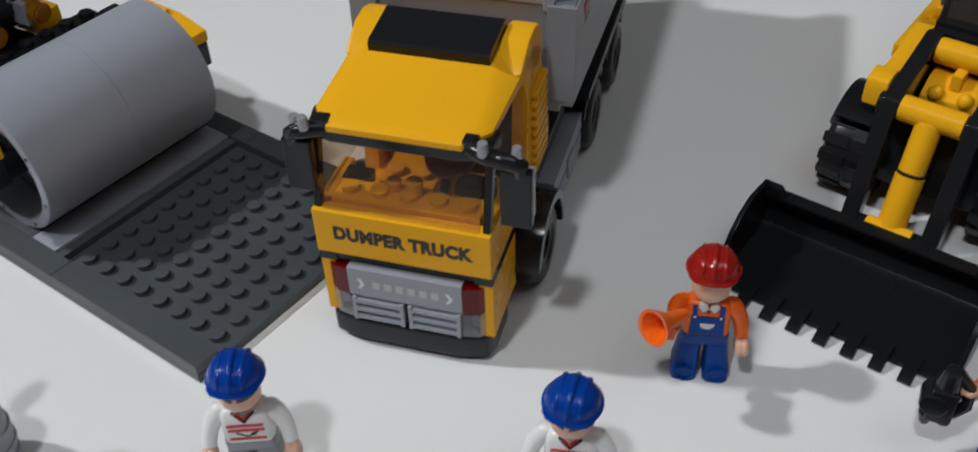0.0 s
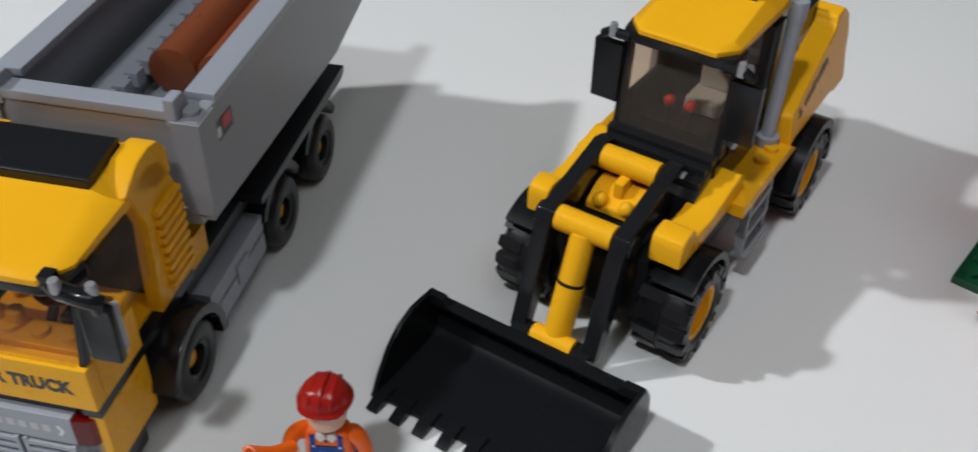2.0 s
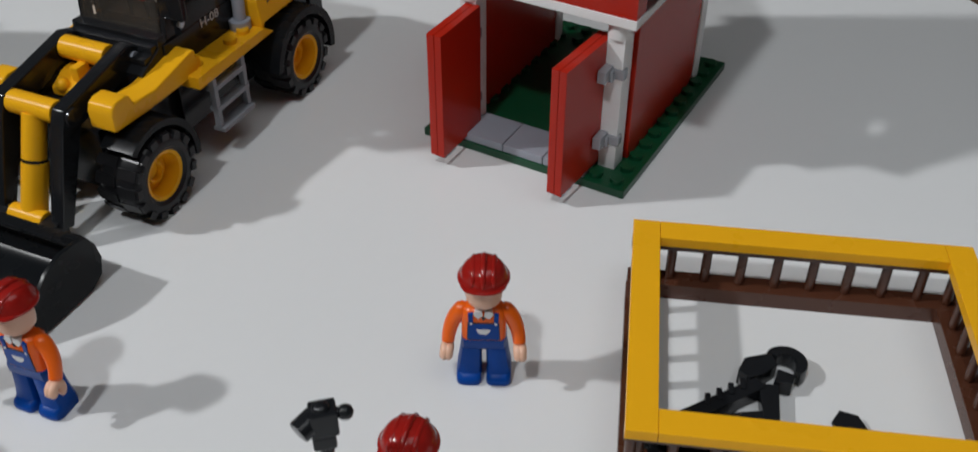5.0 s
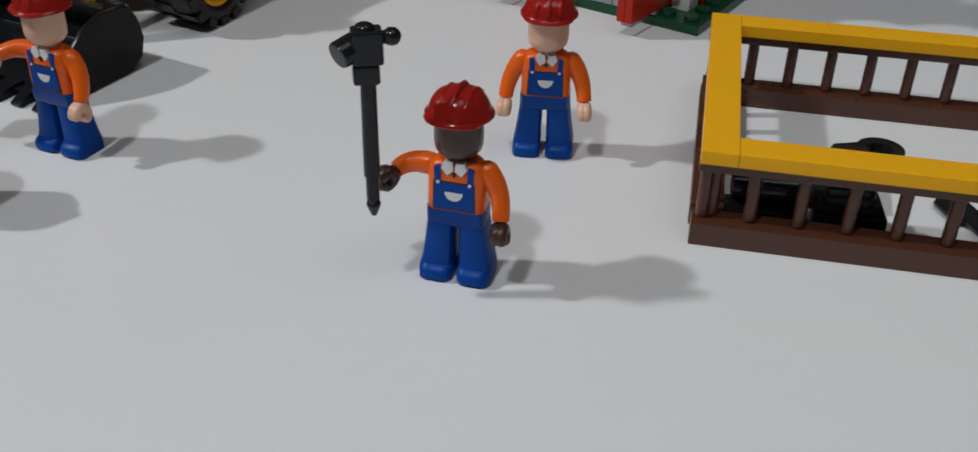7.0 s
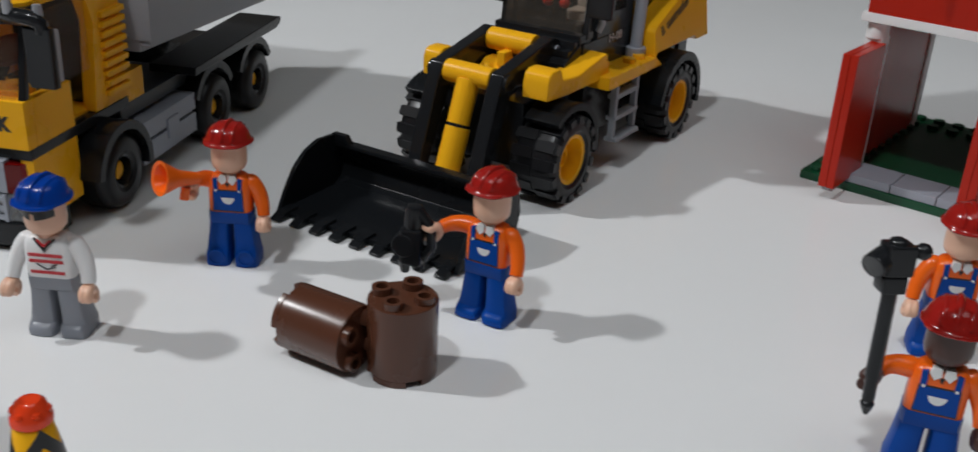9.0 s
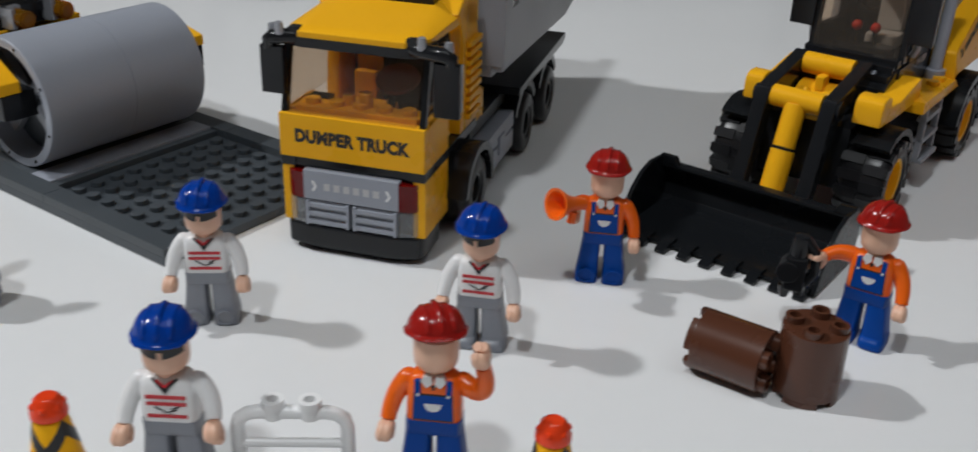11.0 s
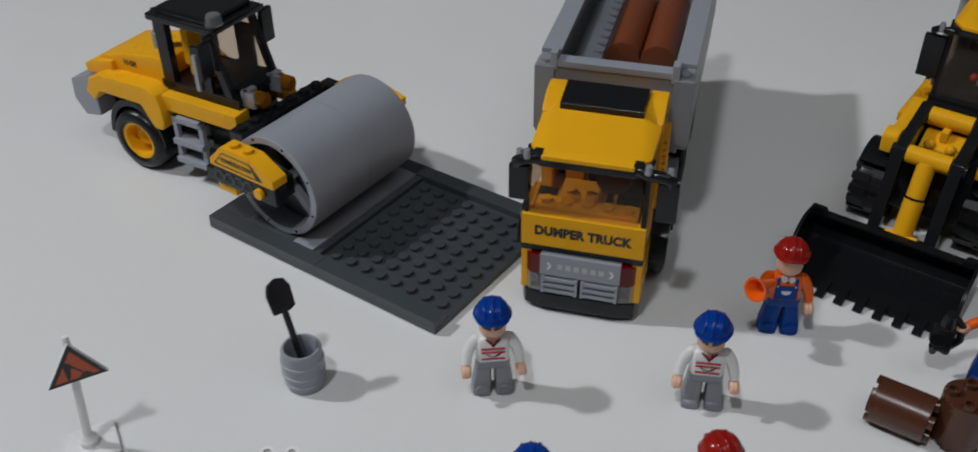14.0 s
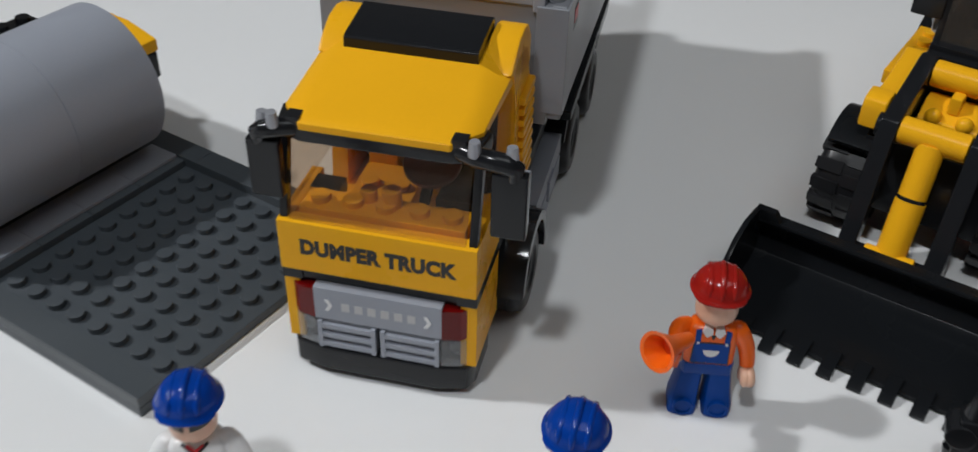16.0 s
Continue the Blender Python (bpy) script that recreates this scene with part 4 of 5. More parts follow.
# ---------------------------------------------------------------- the barn
def barn(x, y, rz):
    t = thing("barn", x, y, rz, "red toy barn with black roof and open doors on green plate", "toy barn")
    g = G().box(0, 81, 0, 102, 0, 3.2)
    part("base_plate", g, GREEN, t, "dark green studded base plate", bevel=0.3)
    g = G()
    for i in range(10):
        for j in range(12):
            px, py = 4.4 + 8 * i, 4.5 + 8.4 * j
            if not (14 < px < 67 and py < 84):
                g.stud(px, py, 3.2)
    part("studs", g, GREEN, t, bevel=0)
    for k in range(3):
        part("floor_tile", G().box(17 + 16.2 * k, 32.9 + 16.2 * k, 0.6, 16.4, 3.2, 6.4), LIGHT_GREY, t, "light grey smooth tile")
    for s, xc in ((-1, 13.6), (1, 69.5)):
        part("corner_pillar", G().box(xc - 3.2, xc + 3.2, 10.2, 17.5, 3.2, 54.5).cyl((xc, 13, 54), (xc, 13, 59.5), 4.0, seg=20), WHITE, t, "white square post with a round cap", bevel=0.3)
        xs = xc + s * 2.6
        part("side_wall", G().box(xs - 1.8, xs + 1.8, 19, 82, 3.2, 76), RED, t, "glossy red side wall panel", bevel=0.3)
        part("back_post", G().box(xs - 2.4, xs + 2.4, 82, 88, 3.2, 76), WHITE, t)
        # open door with its hinges
        dx = 12.8 if s < 0 else 61.0
        back = 10.6 if s < 0 else 15
        swing = Matrix.Translation((dx + 2.8, 14, 0)) @ Matrix.Rotation(radians(0 if s < 0 else -4), 4, "Z") @ Matrix.Translation((-dx - 2.8, -14, 0))
        door = part("door", G().box(dx, dx + 2.8, -15.4, back, 5.0, 53, swing).box(dx + 2.9, dx + 5.6, -15.4, back, 5.0, 53, swing), RED, t, "red barn door standing open", bevel=0.25)
        for z in (16, 42):
            face = dx + 2.8 + s * 2.9
            part("hinge", G().box(*sorted((face - s * 0.5, face + s * 2.6)), 4, 10.5, z - 2.2, z + 2.4).box(*sorted((face, face + s * 3.4)), 8, 12, z - 3.2, z + 1).box(xc - 4, xc + 4, 9.6, 13, z - 2.4, z + 1.4), CHROME, door, "silver-grey hinge clip", bevel=0.4)
        part("door_foot", G().box(dx + 0.8, dx + 4.8, -13.6, -6, 3.3, 5.0, swing), CLEAR, door, "clear foot", bevel=0.2)
    part("white_lintel", G().box(8.6, 77, 7.5, 90, 60, 63.2), WHITE, t, "white plate over the doorway")
    # gable of red bricks, stepped, with a window hole
    def brick(x0, x1, z0, z1):
        part("gable_brick", G().box(x0 + 0.01, x1 - 0.01, 8, 15.6, z0 + 0.01, z1 - 0.01), RED, t, bevel=0.03)
    brick(10.4, 43, 63.2, 76.5)
    brick(43, 76.6, 63.2, 76.5)
    brick(10.4, 35, 76.5, 90.6)
    brick(56, 76.6, 76.5, 90.6)
    brick(35, 56, 76.5, 84.6)
    brick(20, 35, 90.6, 110)
    brick(56, 67.6, 90.6, 110)
    brick(28, 35, 110, 120)
    brick(56, 60, 110, 120)
    brick(28, 60, 120, 130)
    brick(36, 52, 130, 140)
    part("gable_back", G().box(22, 66, 84, 90, 63, 110).box(30, 58, 84, 90, 110, 130).box(36, 52, 84, 90, 130, 140), RED, t)
    for s, hx in ((-1, 35.0), (1, 56.2)):
        frame_pts = [(0, 0), (12, 0), (12, 22), (0, 22)]
        m = Matrix.Translation((hx, 7.0, 86.5)) @ Matrix.Rotation(radians(-76 if s < 0 else -114), 4, "Z")
        g = G()
        for a, b in zip(frame_pts, frame_pts[1:] + frame_pts[:1]):
            g.tube([m @ Vector((a[0], 0, a[1])), m @ Vector((b[0], 0, b[1]))], 1.25, 8)
        g.tube([m @ Vector((0, 0, 0)), m @ Vector((12, 0, 11))], 1.0, 8).tube([m @ Vector((12, 0, 11)), m @ Vector((0, 0, 22))], 1.0, 8)
        part("shutter", g, YELLOW, t, "yellow open lattice shutter", bevel=0)
    # black roof slopes in rows, their front ends flush with the gable
    def outer(z):
        return 43.2 - max(0, z - 80) * 0.41
    for s in (-1, 1):
        for z0, z1, inner in ((76.4, 90.6, 32.8), (90.6, 110, 23.8), (110, 129, 15.8), (129, 149, 8)):
            pts = [(44 + s * outer(z0), z0)] + ([(44 + s * outer(80), 80)] if z0 < 80 else []) + [(44 + s * outer(z1), z1), (44 + s * inner, z1), (44 + s * inner, z0)]
            for y0, y1 in ((7.7, 49.0), (49.05, 91)):
                part("roof_slope", G().prism(pts, "y", y0, y1), BLACK, t, bevel=0.12)
    part("roof_ridge", G().box(36, 52, 7.6, 91, 140, 151), BLACK, t)
    for j in range(10):
        for xs in (88.2, -1.6):
            part("eave_stud", G().box(xs - 1.4, xs + 1.4, 8 + 8.6 * j, 12 + 8.6 * j, 76.2, 80.2), BLACK, t, bevel=0.2)
    return t


barn(248.5, 260.5, -43.7)


# ---------------------------------------------------------------- the pen
def pen(x, y, rz):
    t = thing("pen", x, y, rz, "brown toy fence pen with a smooth yellow top rail", "toy pen")
    W, D = 98.0, 82.0
    sides = (("back", 0, W, -8, 0, True), ("front", 0, W, -D, -D + 8, True), ("left", 0, 8, -D, 0, False), ("right", W - 8, W, -D, 0, False))
    for nm, x0, x1, y0, y1, along in sides:
        mid = (y0 + y1) / 2 if along else (x0 + x1) / 2
        if along:
            seg = part("fence_panel", G().box(x0 - 0.2, x1 + 0.2, mid - 4, mid + 3, 0, 5.6).box(x0, x1, mid - 2.4, mid + 2.4, 17.8, 20.5), BROWN, t, "brown fence panel", bevel=0.3)
        else:
            out = -1 if x0 == 0 else 1
            seg = part("fence_panel", G().box(*sorted((mid + out * 4.6, mid - out * 3)), y0 + 8.3, y1 - 7.3, 0, 5.5).box(mid - 2.4, mid + 2.4, y0 + 6, y1 - 6, 17.8, 20.4), BROWN, t, "brown fence panel", bevel=0.3)
        n = 9 if along else 7
        for k in range(n + 1):
            a = (x0 + 2 if along else y0 + 5) + k * ((W - 4) / n if along else (D - 10) / n)
            g = G().cyl((a, mid, 6), (a, mid, 18.2), 1.5, seg=10) if along else G().cyl((mid, a, 6), (mid, a, 18.2), 1.5, seg=10)
            part("picket", g, BROWN, seg, bevel=0)
    tiles = [(0, 8, -D, 0), (8.05, W - 8.05, -8, 0), (8.05, W - 8.05, -D, -D + 8), (W - 8, W, -D, 0)]
    for x0, x1, y0, y1 in tiles:
        part("rail_tile", G().box(x0, x1, y0, y1, 20.5, 23.8), YELLOW, t, "smooth yellow tile", bevel=0.25)
    return t


pen(294.7, 165.9, -21.6)
PEN_M = pose(0.2947, 0.1659, 0, 0, 0, -21.6)


def in_pen(name, g, mat, x, y, z, rz, label, category, bevel=0.3):
    ob = part(name, g, mat, None, "", bevel)
    ob.matrix_world = PEN_M @ pose(x / 1000, y / 1000, z / 1000, 0, 0, rz)
    return tagged(ob, label, category)


# an adjustable wrench: long handle, clamp block, curved jaw and a second lever
hook = arc(45.0, -35.4, 6.0, 150, -55, 14) + arc(45.0, -35.6, 3.0, -45, 140, 10)
g = G().prism([(12, -59.5), (36, -42.5), (39, -45.5), (16.5, -62)], "z", 0.4, 5.2).prism(hook, "z", 0.6, 5.6)
g.prism([(31.5, -40.5), (33.5, -35.5), (41, -32.6), (42.6, -37.0), (38.5, -41.2), (34.5, -43)], "z", 0, 5.6).prism([(42.5, -38.5), (47.6, -40.5), (46, -44), (41, -43.5)], "z", 0.4, 5.4)
g.prism([(37, -44), (42.5, -44), (41.5, -60), (37.5, -60)], "z", 0.4, 4.8).prism([(22, -57), (38, -53.5), (38, -58.5), (20, -61)], "z", 0, 4.4)
for k in range(4):
    g.box(22 + 3.2 * k, 23.6 + 3.2 * k, -54.5 + 2.3 * k, -50.5 + 2.3 * k, 1, 5.9)
in_pen("pipe_wrench", g, BLACK, 0, 0, 0, 0, "black toy pipe wrench lying in the pen", "toy wrench")
g = G().box(-8, 8, -5, 5, 0, 7).box(-7, 7, -4, 4, 7, 9).tube([(-5, 0, 8.5), (-5, 0, 12), (5, 0, 12), (5, 0, 8.5)], 1.0, 8)
in_pen("toolbox", g, BLACK, 34, -69, 0, 4, "small black toy toolbox with a bar handle", "toy toolbox")
g = G().cyl((-9, 0, 3.5), (9, 0, 3.5), 3.5, seg=18).cyl((-11, 0, 3.5), (-8.8, 0, 3.5), 2.4).cyl((-8, 0, 10.0), (9, 0, 10.0), 3.0, seg=18)
in_pen("tool_barrel", g, BLACK, 16, -70, 0, 4, "black toy tool barrel lying in the pen", "toy part")
g = G().prism([(-4, 0), (-4, 9), (0, 12), (4, 9), (4, 0)], "z", 1.2, 2.4).cyl((0, 0, 1.9), (0, -22, 1.4), 1.4, seg=10).box(-3, 3, -24, -21, 0, 2.6)
in_pen("shovel", g, BLACK, 63, -60, 0, 22, "black toy shovel lying in the pen", "toy shovel")


# ---------------------------------------------------------------- the toy figures, each one plain mesh
def figure(x, y, rz, outfit, left, right, z=0.0, dark=False, turn=0.0, label="", bend=None, back_to_front=False, lean=0.0, tip=0.0):
    """left and right: where each arm's end is, seen from the figure's own front (x to the viewer's right).
    back_to_front: the leg piece is put on the wrong way round, with its peg holes in front."""
    g = G()
    trousers, shirt, helmet = (BLUE, ORANGE, HELMET_RED) if outfit == "orange" else (TROUSER_GREY, WHITE, HELMET_BLUE)
    skin = DARK_SKIN if dark else SKIN
    # legs, flared below, with rounded shoes
    g.use(trousers)
    shoe = ((0, -4.6, 4.0), (0.5, -5.3, 4.2), (1.9, -5.5, 4.2), (2.9, -4.9, 4.1), (3.5, -3.7, 4.0))
    if back_to_front:
        shoe = tuple((h, -4.2, 4.0) for h, a, b in shoe)
    rows = [(h, 0.75, 7.6, a, b) for h, a, b in shoe] + [(4.6, 0.75, 7.4, -3.5, 3.8), (8, 0.7, 6.9, -3.3, 3.5), (12.6, 0.6, 6.35, -3.2, 3.3), (14.4, 0.4, 6.2, -2.9, 3.0)]
    for s in (-1, 1):
        rings = []
        for h, w0, w1, d0, d1 in rows:
            rings.append([(s * a, b, h) for a, b in ((w0, d0 + 1.3), (w0 + 0.5, d0 + 0.4), (w0 + 1.6, d0), (w1 - 1.8, d0), (w1 - 0.5, d0 + 0.5), (w1, d0 + 1.6), (w1, d1 - 1), (w1 - 1, d1), (w0 + 0.6, d1), (w0, d1 - 0.6))])
        g.loops(rings)
        if back_to_front:
            g.hollow([(1.9, -4.7), (2.45, -4.7), (2.45, -3.6), (1.9, -3.6)], (s * 4.2, 0, 2.9), "y", 18)
            g.use(BLUE if outfit == "orange" else MID_GREY).cyl((s * 4.2, -4.26, 2.9), (s * 4.2, -4.0, 2.9), 1.9, seg=16).use(trousers)
    rings = []
    for h, k, d in ((13.2, 5.9, 3.0), (13.9, 6.2, 3.4), (17.0, 6.15, 3.5)):
        rings.append([(a * k, b * d, h) for a, b in ((-1, -0.6), (-0.88, -1), (0.88, -1), (1, -0.6), (1, 0.6), (0.88, 1), (-0.88, 1), (-1, 0.6))])
    g.loops(rings)
    # body
    g.use(shirt)
    rings = []
    for h, k, d in ((16.9, 6.05, 3.4), (20, 6.0, 3.45), (24, 5.9, 3.35), (26, 5.6, 3.1), (27.1, 4.7, 2.6), (27.6, 3.0, 2.0)):
        rings.append([(a * k, b * d, h) for a, b in ((-1, -0.5), (-0.93, -0.8), (-0.76, -1), (0.76, -1), (0.93, -0.8), (1, -0.5), (1, 0.5), (0.78, 1), (-0.78, 1), (-1, 0.5))])
    g.loops(rings)
    if outfit == "orange":
        g.use(PRINT_BLACK)
        g.prism([(-4.5, 17.3), (4.5, 17.3), (4.25, 23.6), (-4.25, 23.6)], "y", -3.58, -3.2)
        g.use(BLUE)
        g.prism([(-4.25, 17.6), (4.25, 17.6), (4.0, 23.3), (-4.0, 23.3)], "y", -3.66, -3.2)
        for s in (-1, 1):
            g.prism([(s * 2.7, 23.0), (s * 4.0, 23.0), (s * 4.1, 26.6), (s * 2.9, 26.9)], "y", -3.56, -2.3)
        g.use(PRINT_WHITE)
        for s in (-1, 1):
            g.cyl((s * 3.3, -3.5, 23.4), (s * 3.3, -3.72, 23.4), 0.35, seg=8)
        g.prism([(1.9 * math.cos(radians(a)), 21.4 + 1.9 * math.sin(radians(a))) for a in range(180, 361, 20)], "y", -3.74, -3.5)
        for s in (-1, 1):
            g.prism([(s * 0.2, 26.0), (s * 1.5, 25.0), (s * 2.7, 26.5), (s * 2.1, 27.8), (s * 0.4, 27.8)], "y", -3.5, -1.8)
        g.use(PRINT_BLACK).prism([(-0.5, 25.6), (0.5, 25.6), (0.2, 24.6), (-0.2, 24.6)], "y", -3.48, -3.0)
    else:
        g.use(PRINT_RED)
        for h in (18.2, 21.2, 22.8):
            g.box(-4.3, 4.3, -3.62, -3.2, h, h + 0.75)
        g.use(PRINT_BLACK)
        for s in (-1, 1):
            g.tube([(s * 2.6, -2.7, 27.3), (s * 1.2, -3.35, 26.0), (0, -3.55, 24.8)], 0.32, 6)
        g.tube([(-2.6, -3.55, 20.8), (0, -3.6, 19.5), (2.2, -3.55, 20.2)], 0.15, 6).tube([(1.0, -3.55, 20.3), (2.8, -3.55, 21.0)], 0.15, 6)
        g.prism([(-0.7, 24.9), (0.7, 24.9), (0, 23.9)], "y", -3.56, -3.2)
        g.use(PRINT_RED)
        for s in (-1, 1):
            g.tube([(s * 1.7, -3.0, 27.0), (0, -3.4, 25.6)], 0.3, 6)
    # curved arms and gripping ends
    for s, end in ((-1, left), (1, right)):
        sh, e = Vector((s * 5.9, 0.2, 25.0)), Vector(end)
        if bend and s > 0:
            elbow = Vector(bend)
        else:
            elbow = sh.lerp(e, 0.5) + Vector((s * 0.75, 0.7, 0.5))
        pts, n = [], 8
        for i in range(n + 1):
            u = i / n
            pts.append(sh * (1 - u) ** 2 + (elbow * 2 - (sh + e) / 2) * 2 * u * (1 - u) + e * u * u)
        g.use(shirt)
        g.tube([sh + Vector((-s * 1.8, 0, 0.9)), sh + Vector((-s * 0.7, 0, 0.5))] + pts, [1.2, 2.1] + [2.4 - 0.65 * i / n for i in range(n + 1)], 14)
        g.use(skin)
        d = (pts[-1] - pts[-2]).normalized()
        g.tube([e - d * 0.5, e + d * 1.5], 1.25, 10)
        c = e + d * 3.0
        side = d.cross(Vector((1, 0, 0))).normalized()
        grip = [c + (d * -math.cos(a) + side * math.sin(a)) * 1.75 for a in (radians(q) for q in range(-140, 141, 20))]
        for q in (-0.55, 0.55):
            g.tube([p + Vector((q, 0, 0)) for p in grip], [1.0] + [1.3] * (len(grip) - 2) + [1.0], 10)
    # head, plain, and helmet
    tm = Matrix.Rotation(radians(turn), 4, "Z")
    n0 = len(g.bm.verts)
    g.use(skin)
    g.lathe([(2.5, 27.2), (2.6, 28.3), (3.9, 28.9), (4.7, 29.9), (4.95, 31.3), (4.95, 36), (3, 38.0)], (0, 0, 0), "z", 28)
    if outfit != "orange":
        # wrap-round dark glasses and a thin smile line
        g.use(PRINT_BLACK)
        for s in (-1, 1):
            for k in range(5):
                a0, a1 = radians(7 + 11 * k), radians(18 + 11 * k)
                lo0, lo1 = (33.2 + 0.12 * k, 33.2 + 0.12 * (k + 1))
                g.loops([[(s * r * math.sin(a), -r * math.cos(a), h) for a, h in ((a0, lo0), (a1, lo1), (a1, 35.5), (a0, 35.5))] for r in (4.8, 5.12)])
        g.box(-0.7, 0.7, -5.1, -4.7, 34.8, 35.5)
    n1 = len(g.bm.verts)
    g.use(helmet)
    g.lathe([(4.9, 36.6), (6.5, 36.5), (6.95, 36.7), (6.9, 37.0), (6.35, 37.4), (6.1, 38.3), (5.55, 39.5), (4.6, 40.7), (3.2, 41.4), (1.6, 41.75), (0.2, 41.8)], (0, 0.4, 0), "z", 36)
    g.loops([[(q * w, -4.0 - 3.0 * math.sqrt(max(0, 1 - q * q)) * k, h - 0.3 * k * (1 - q * q)) for q in (-1, -0.8, -0.5, -0.2, 0.2, 0.5, 0.8, 1)] + [(w, -3.2, h), (-w, -3.2, h)] for w, k, h in ((5.8, 0.86, 36.6), (5.9, 0.92, 36.9), (5.6, 0.8, 37.3))])
    for xr, top in ((-2.7, 41.0), (0, 41.8), (2.7, 41.0)):
        b = abs(xr)
        g.tube([(xr * 1.05, -5.7 + b * 0.25, 38.0), (xr, -4.9 + b * 0.25, 39.5), (xr * 0.95, -2.4, top - 0.4), (xr * 0.95, 0.3, top), (xr * 0.95, 3.0, top - 0.4), (xr, 5.6 - b * 0.25, 39.4), (xr * 1.05, 6.4 - b * 0.25, 38.0)], [0.4, 0.8, 0.85, 0.8, 0.85, 0.8, 0.4], 10)
    g.bm.verts.ensure_lookup_table()
    tipped = Matrix.Translation((0, 2, 36)) @ Matrix.Rotation(radians(tip), 4, "X") @ Matrix.Translation((0, -2, -36))
    for v in list(g.bm.verts)[n1:]:
        v.co = tipped @ v.co
    for v in list(g.bm.verts)[n0:]:
        v.co = tm @ v.co
    for v in g.bm.verts:
        v.co.z = v.co.z if v.co.z < 17 else 17 + (v.co.z - 17) * 1.04
    ob = new("toy_figure", g.mesh("toy_figure"))
    ob.matrix_world = pose(x / 1000, y / 1000, z / 1000, lean, 0, rz)
    return tagged(ob, label, "toy figure", "toy figures on the table")


DOWN_L, DOWN_R = (-9.7, -3.0, 16.2), (9.7, -3.0, 16.2)
figure(50.8, 187.4, -8, "orange", (-8.8, -5.4, 25.6), (9.4, -1.6, 16.0), label="toy worker with red helmet and blue overalls holding megaphone", turn=-4, back_to_front=True)
figure(122.5, 155.4, -34, "orange", (-12.6, -4.4, 24.4), DOWN_R, label="toy worker with red helmet and orange shirt holding black drill", turn=-10)
figure(241.6, 137.6, -16, "orange", DOWN_L, DOWN_R, label="toy worker with red helmet and blue overalls, arms down", turn=0, lean=2.5)
figure(212.2, 86.8, -25, "orange", (-12.4, -2.4, 24.0), DOWN_R, label="dark toy worker with red helmet holding black tool", dark=True, turn=-4)
figure(-62.8, 156.6, 4, "white", DOWN_L, DOWN_R, label="toy worker with blue helmet, white shirt and dark glasses", turn=-4, back_to_front=True, lean=2.0)
figure(13.6, 148.4, -10, "white", DOWN_L, DOWN_R, label="toy worker with blue helmet, striped white shirt, grey trousers", turn=-8, lean=4.0)
figure(-52.3, 84.4, -2, "white", DOWN_L, (10.2, -4.6, 19.0), z=3.2, label="toy worker with blue helmet standing on black plate", turn=4)
figure(4.0, 86.0, -6, "orange", (-9.9, -2.6, 16.4), (10.6, -4.2, 31.6), bend=(10.6, -2.4, 25.2), z=3.2, label="waving toy worker with red helmet on black plate", turn=22, back_to_front=True, lean=-3.0, tip=-7.0)


# ---------------------------------------------------------------- what the figures hold
def loose(name, g, mat, m, label, category, bevel=0.3, group=""):
    ob = part(name, g, mat, None, "", bevel)
    ob.matrix_world = m
    return tagged(ob, label, category, group)


g = G().lathe([(1.6, 0), (2.0, 3), (2.3, 6), (4.6, 11), (4.8, 11.6), (3.9, 11.4), (2.0, 7)], (0, 0, 0), "z", 28).cyl((0, -2.6, 3.5), (0, -6, 3.5), 1.3, seg=12)
axis = Vector((-0.773, -0.593, 0.222)).normalized()
up = (Vector((0, 0, 1)) - axis * axis.z).normalized()
turn_to = Matrix((up.cross(axis), up, axis)).transposed().to_4x4()
loose("megaphone", g, ORANGE, Matrix.Translation((0.0434, 0.1802, 0.0289)) @ turn_to, "orange plastic megaphone held by a toy worker", "megaphone", 0)

drill = thing("drill", 103.4, 158.6, -24, "black toy power drill held upright by a worker", "toy drill", z=12)
part("drill_body", G().box(-4.2, 2.0, -3, 3, 2, 13).cyl((-1, 0, 12.5), (-1, 0, 19), 3.0, 2.2), BLACK, drill, bevel=1.0)
part("drill_motor", G().cyl((-3, -3.4, 8), (-3, 3.4, 8), 3.4), BLACK, drill, bevel=0.6)
part("drill_grip", G().tube([(1.5, 0, 4), (4, 0, 8), (3.6, 0, 14), (0, 0, 18)], 1.5, 10), BLACK, drill, bevel=0)
part("drill_tip", G().cyl((-3.5, 0, -1.0), (-3.5, 0, 2.5), 1.2, 2.0, 14).cyl((0.5, 0, 0.5), (0.5, 0, 2.5), 1.6, seg=12), BLACK, drill, bevel=0.2)

jack = thing("jack_tool", 194.6, 81.6, 0, "black upright toy power tool held by a worker", "toy tool", z=19.0)
jack.scale = (1, 1, 0.96)
jack.rotation_euler[0] = radians(-4)
part("shaft", G().cyl((0, 0, 0), (0, 0, 2), 0.5, 1.3, 12).ball((0, 0, 2.6), 1.5, 1.5, 1.2, 12).cyl((0, 0, 3.6), (0, 0, 9), 1.3, seg=14).cyl((0, 0, 9), (0.2, 0, 30), 1.6, 1.5, seg=14), BLACK, jack, bevel=0.2)
part("tool_head", G().box(-2.6, 2.4, -2.4, 2.4, 29, 33).box(-2.6, 3.2, -2.6, 2.6, 32.9, 39.6), BLACK, jack, bevel=0.6)
part("motor", G().cyl((-1, 1, 36.4), (-5.2, -1.6, 35), 2.7, seg=20), BLACK, jack, bevel=0.5)
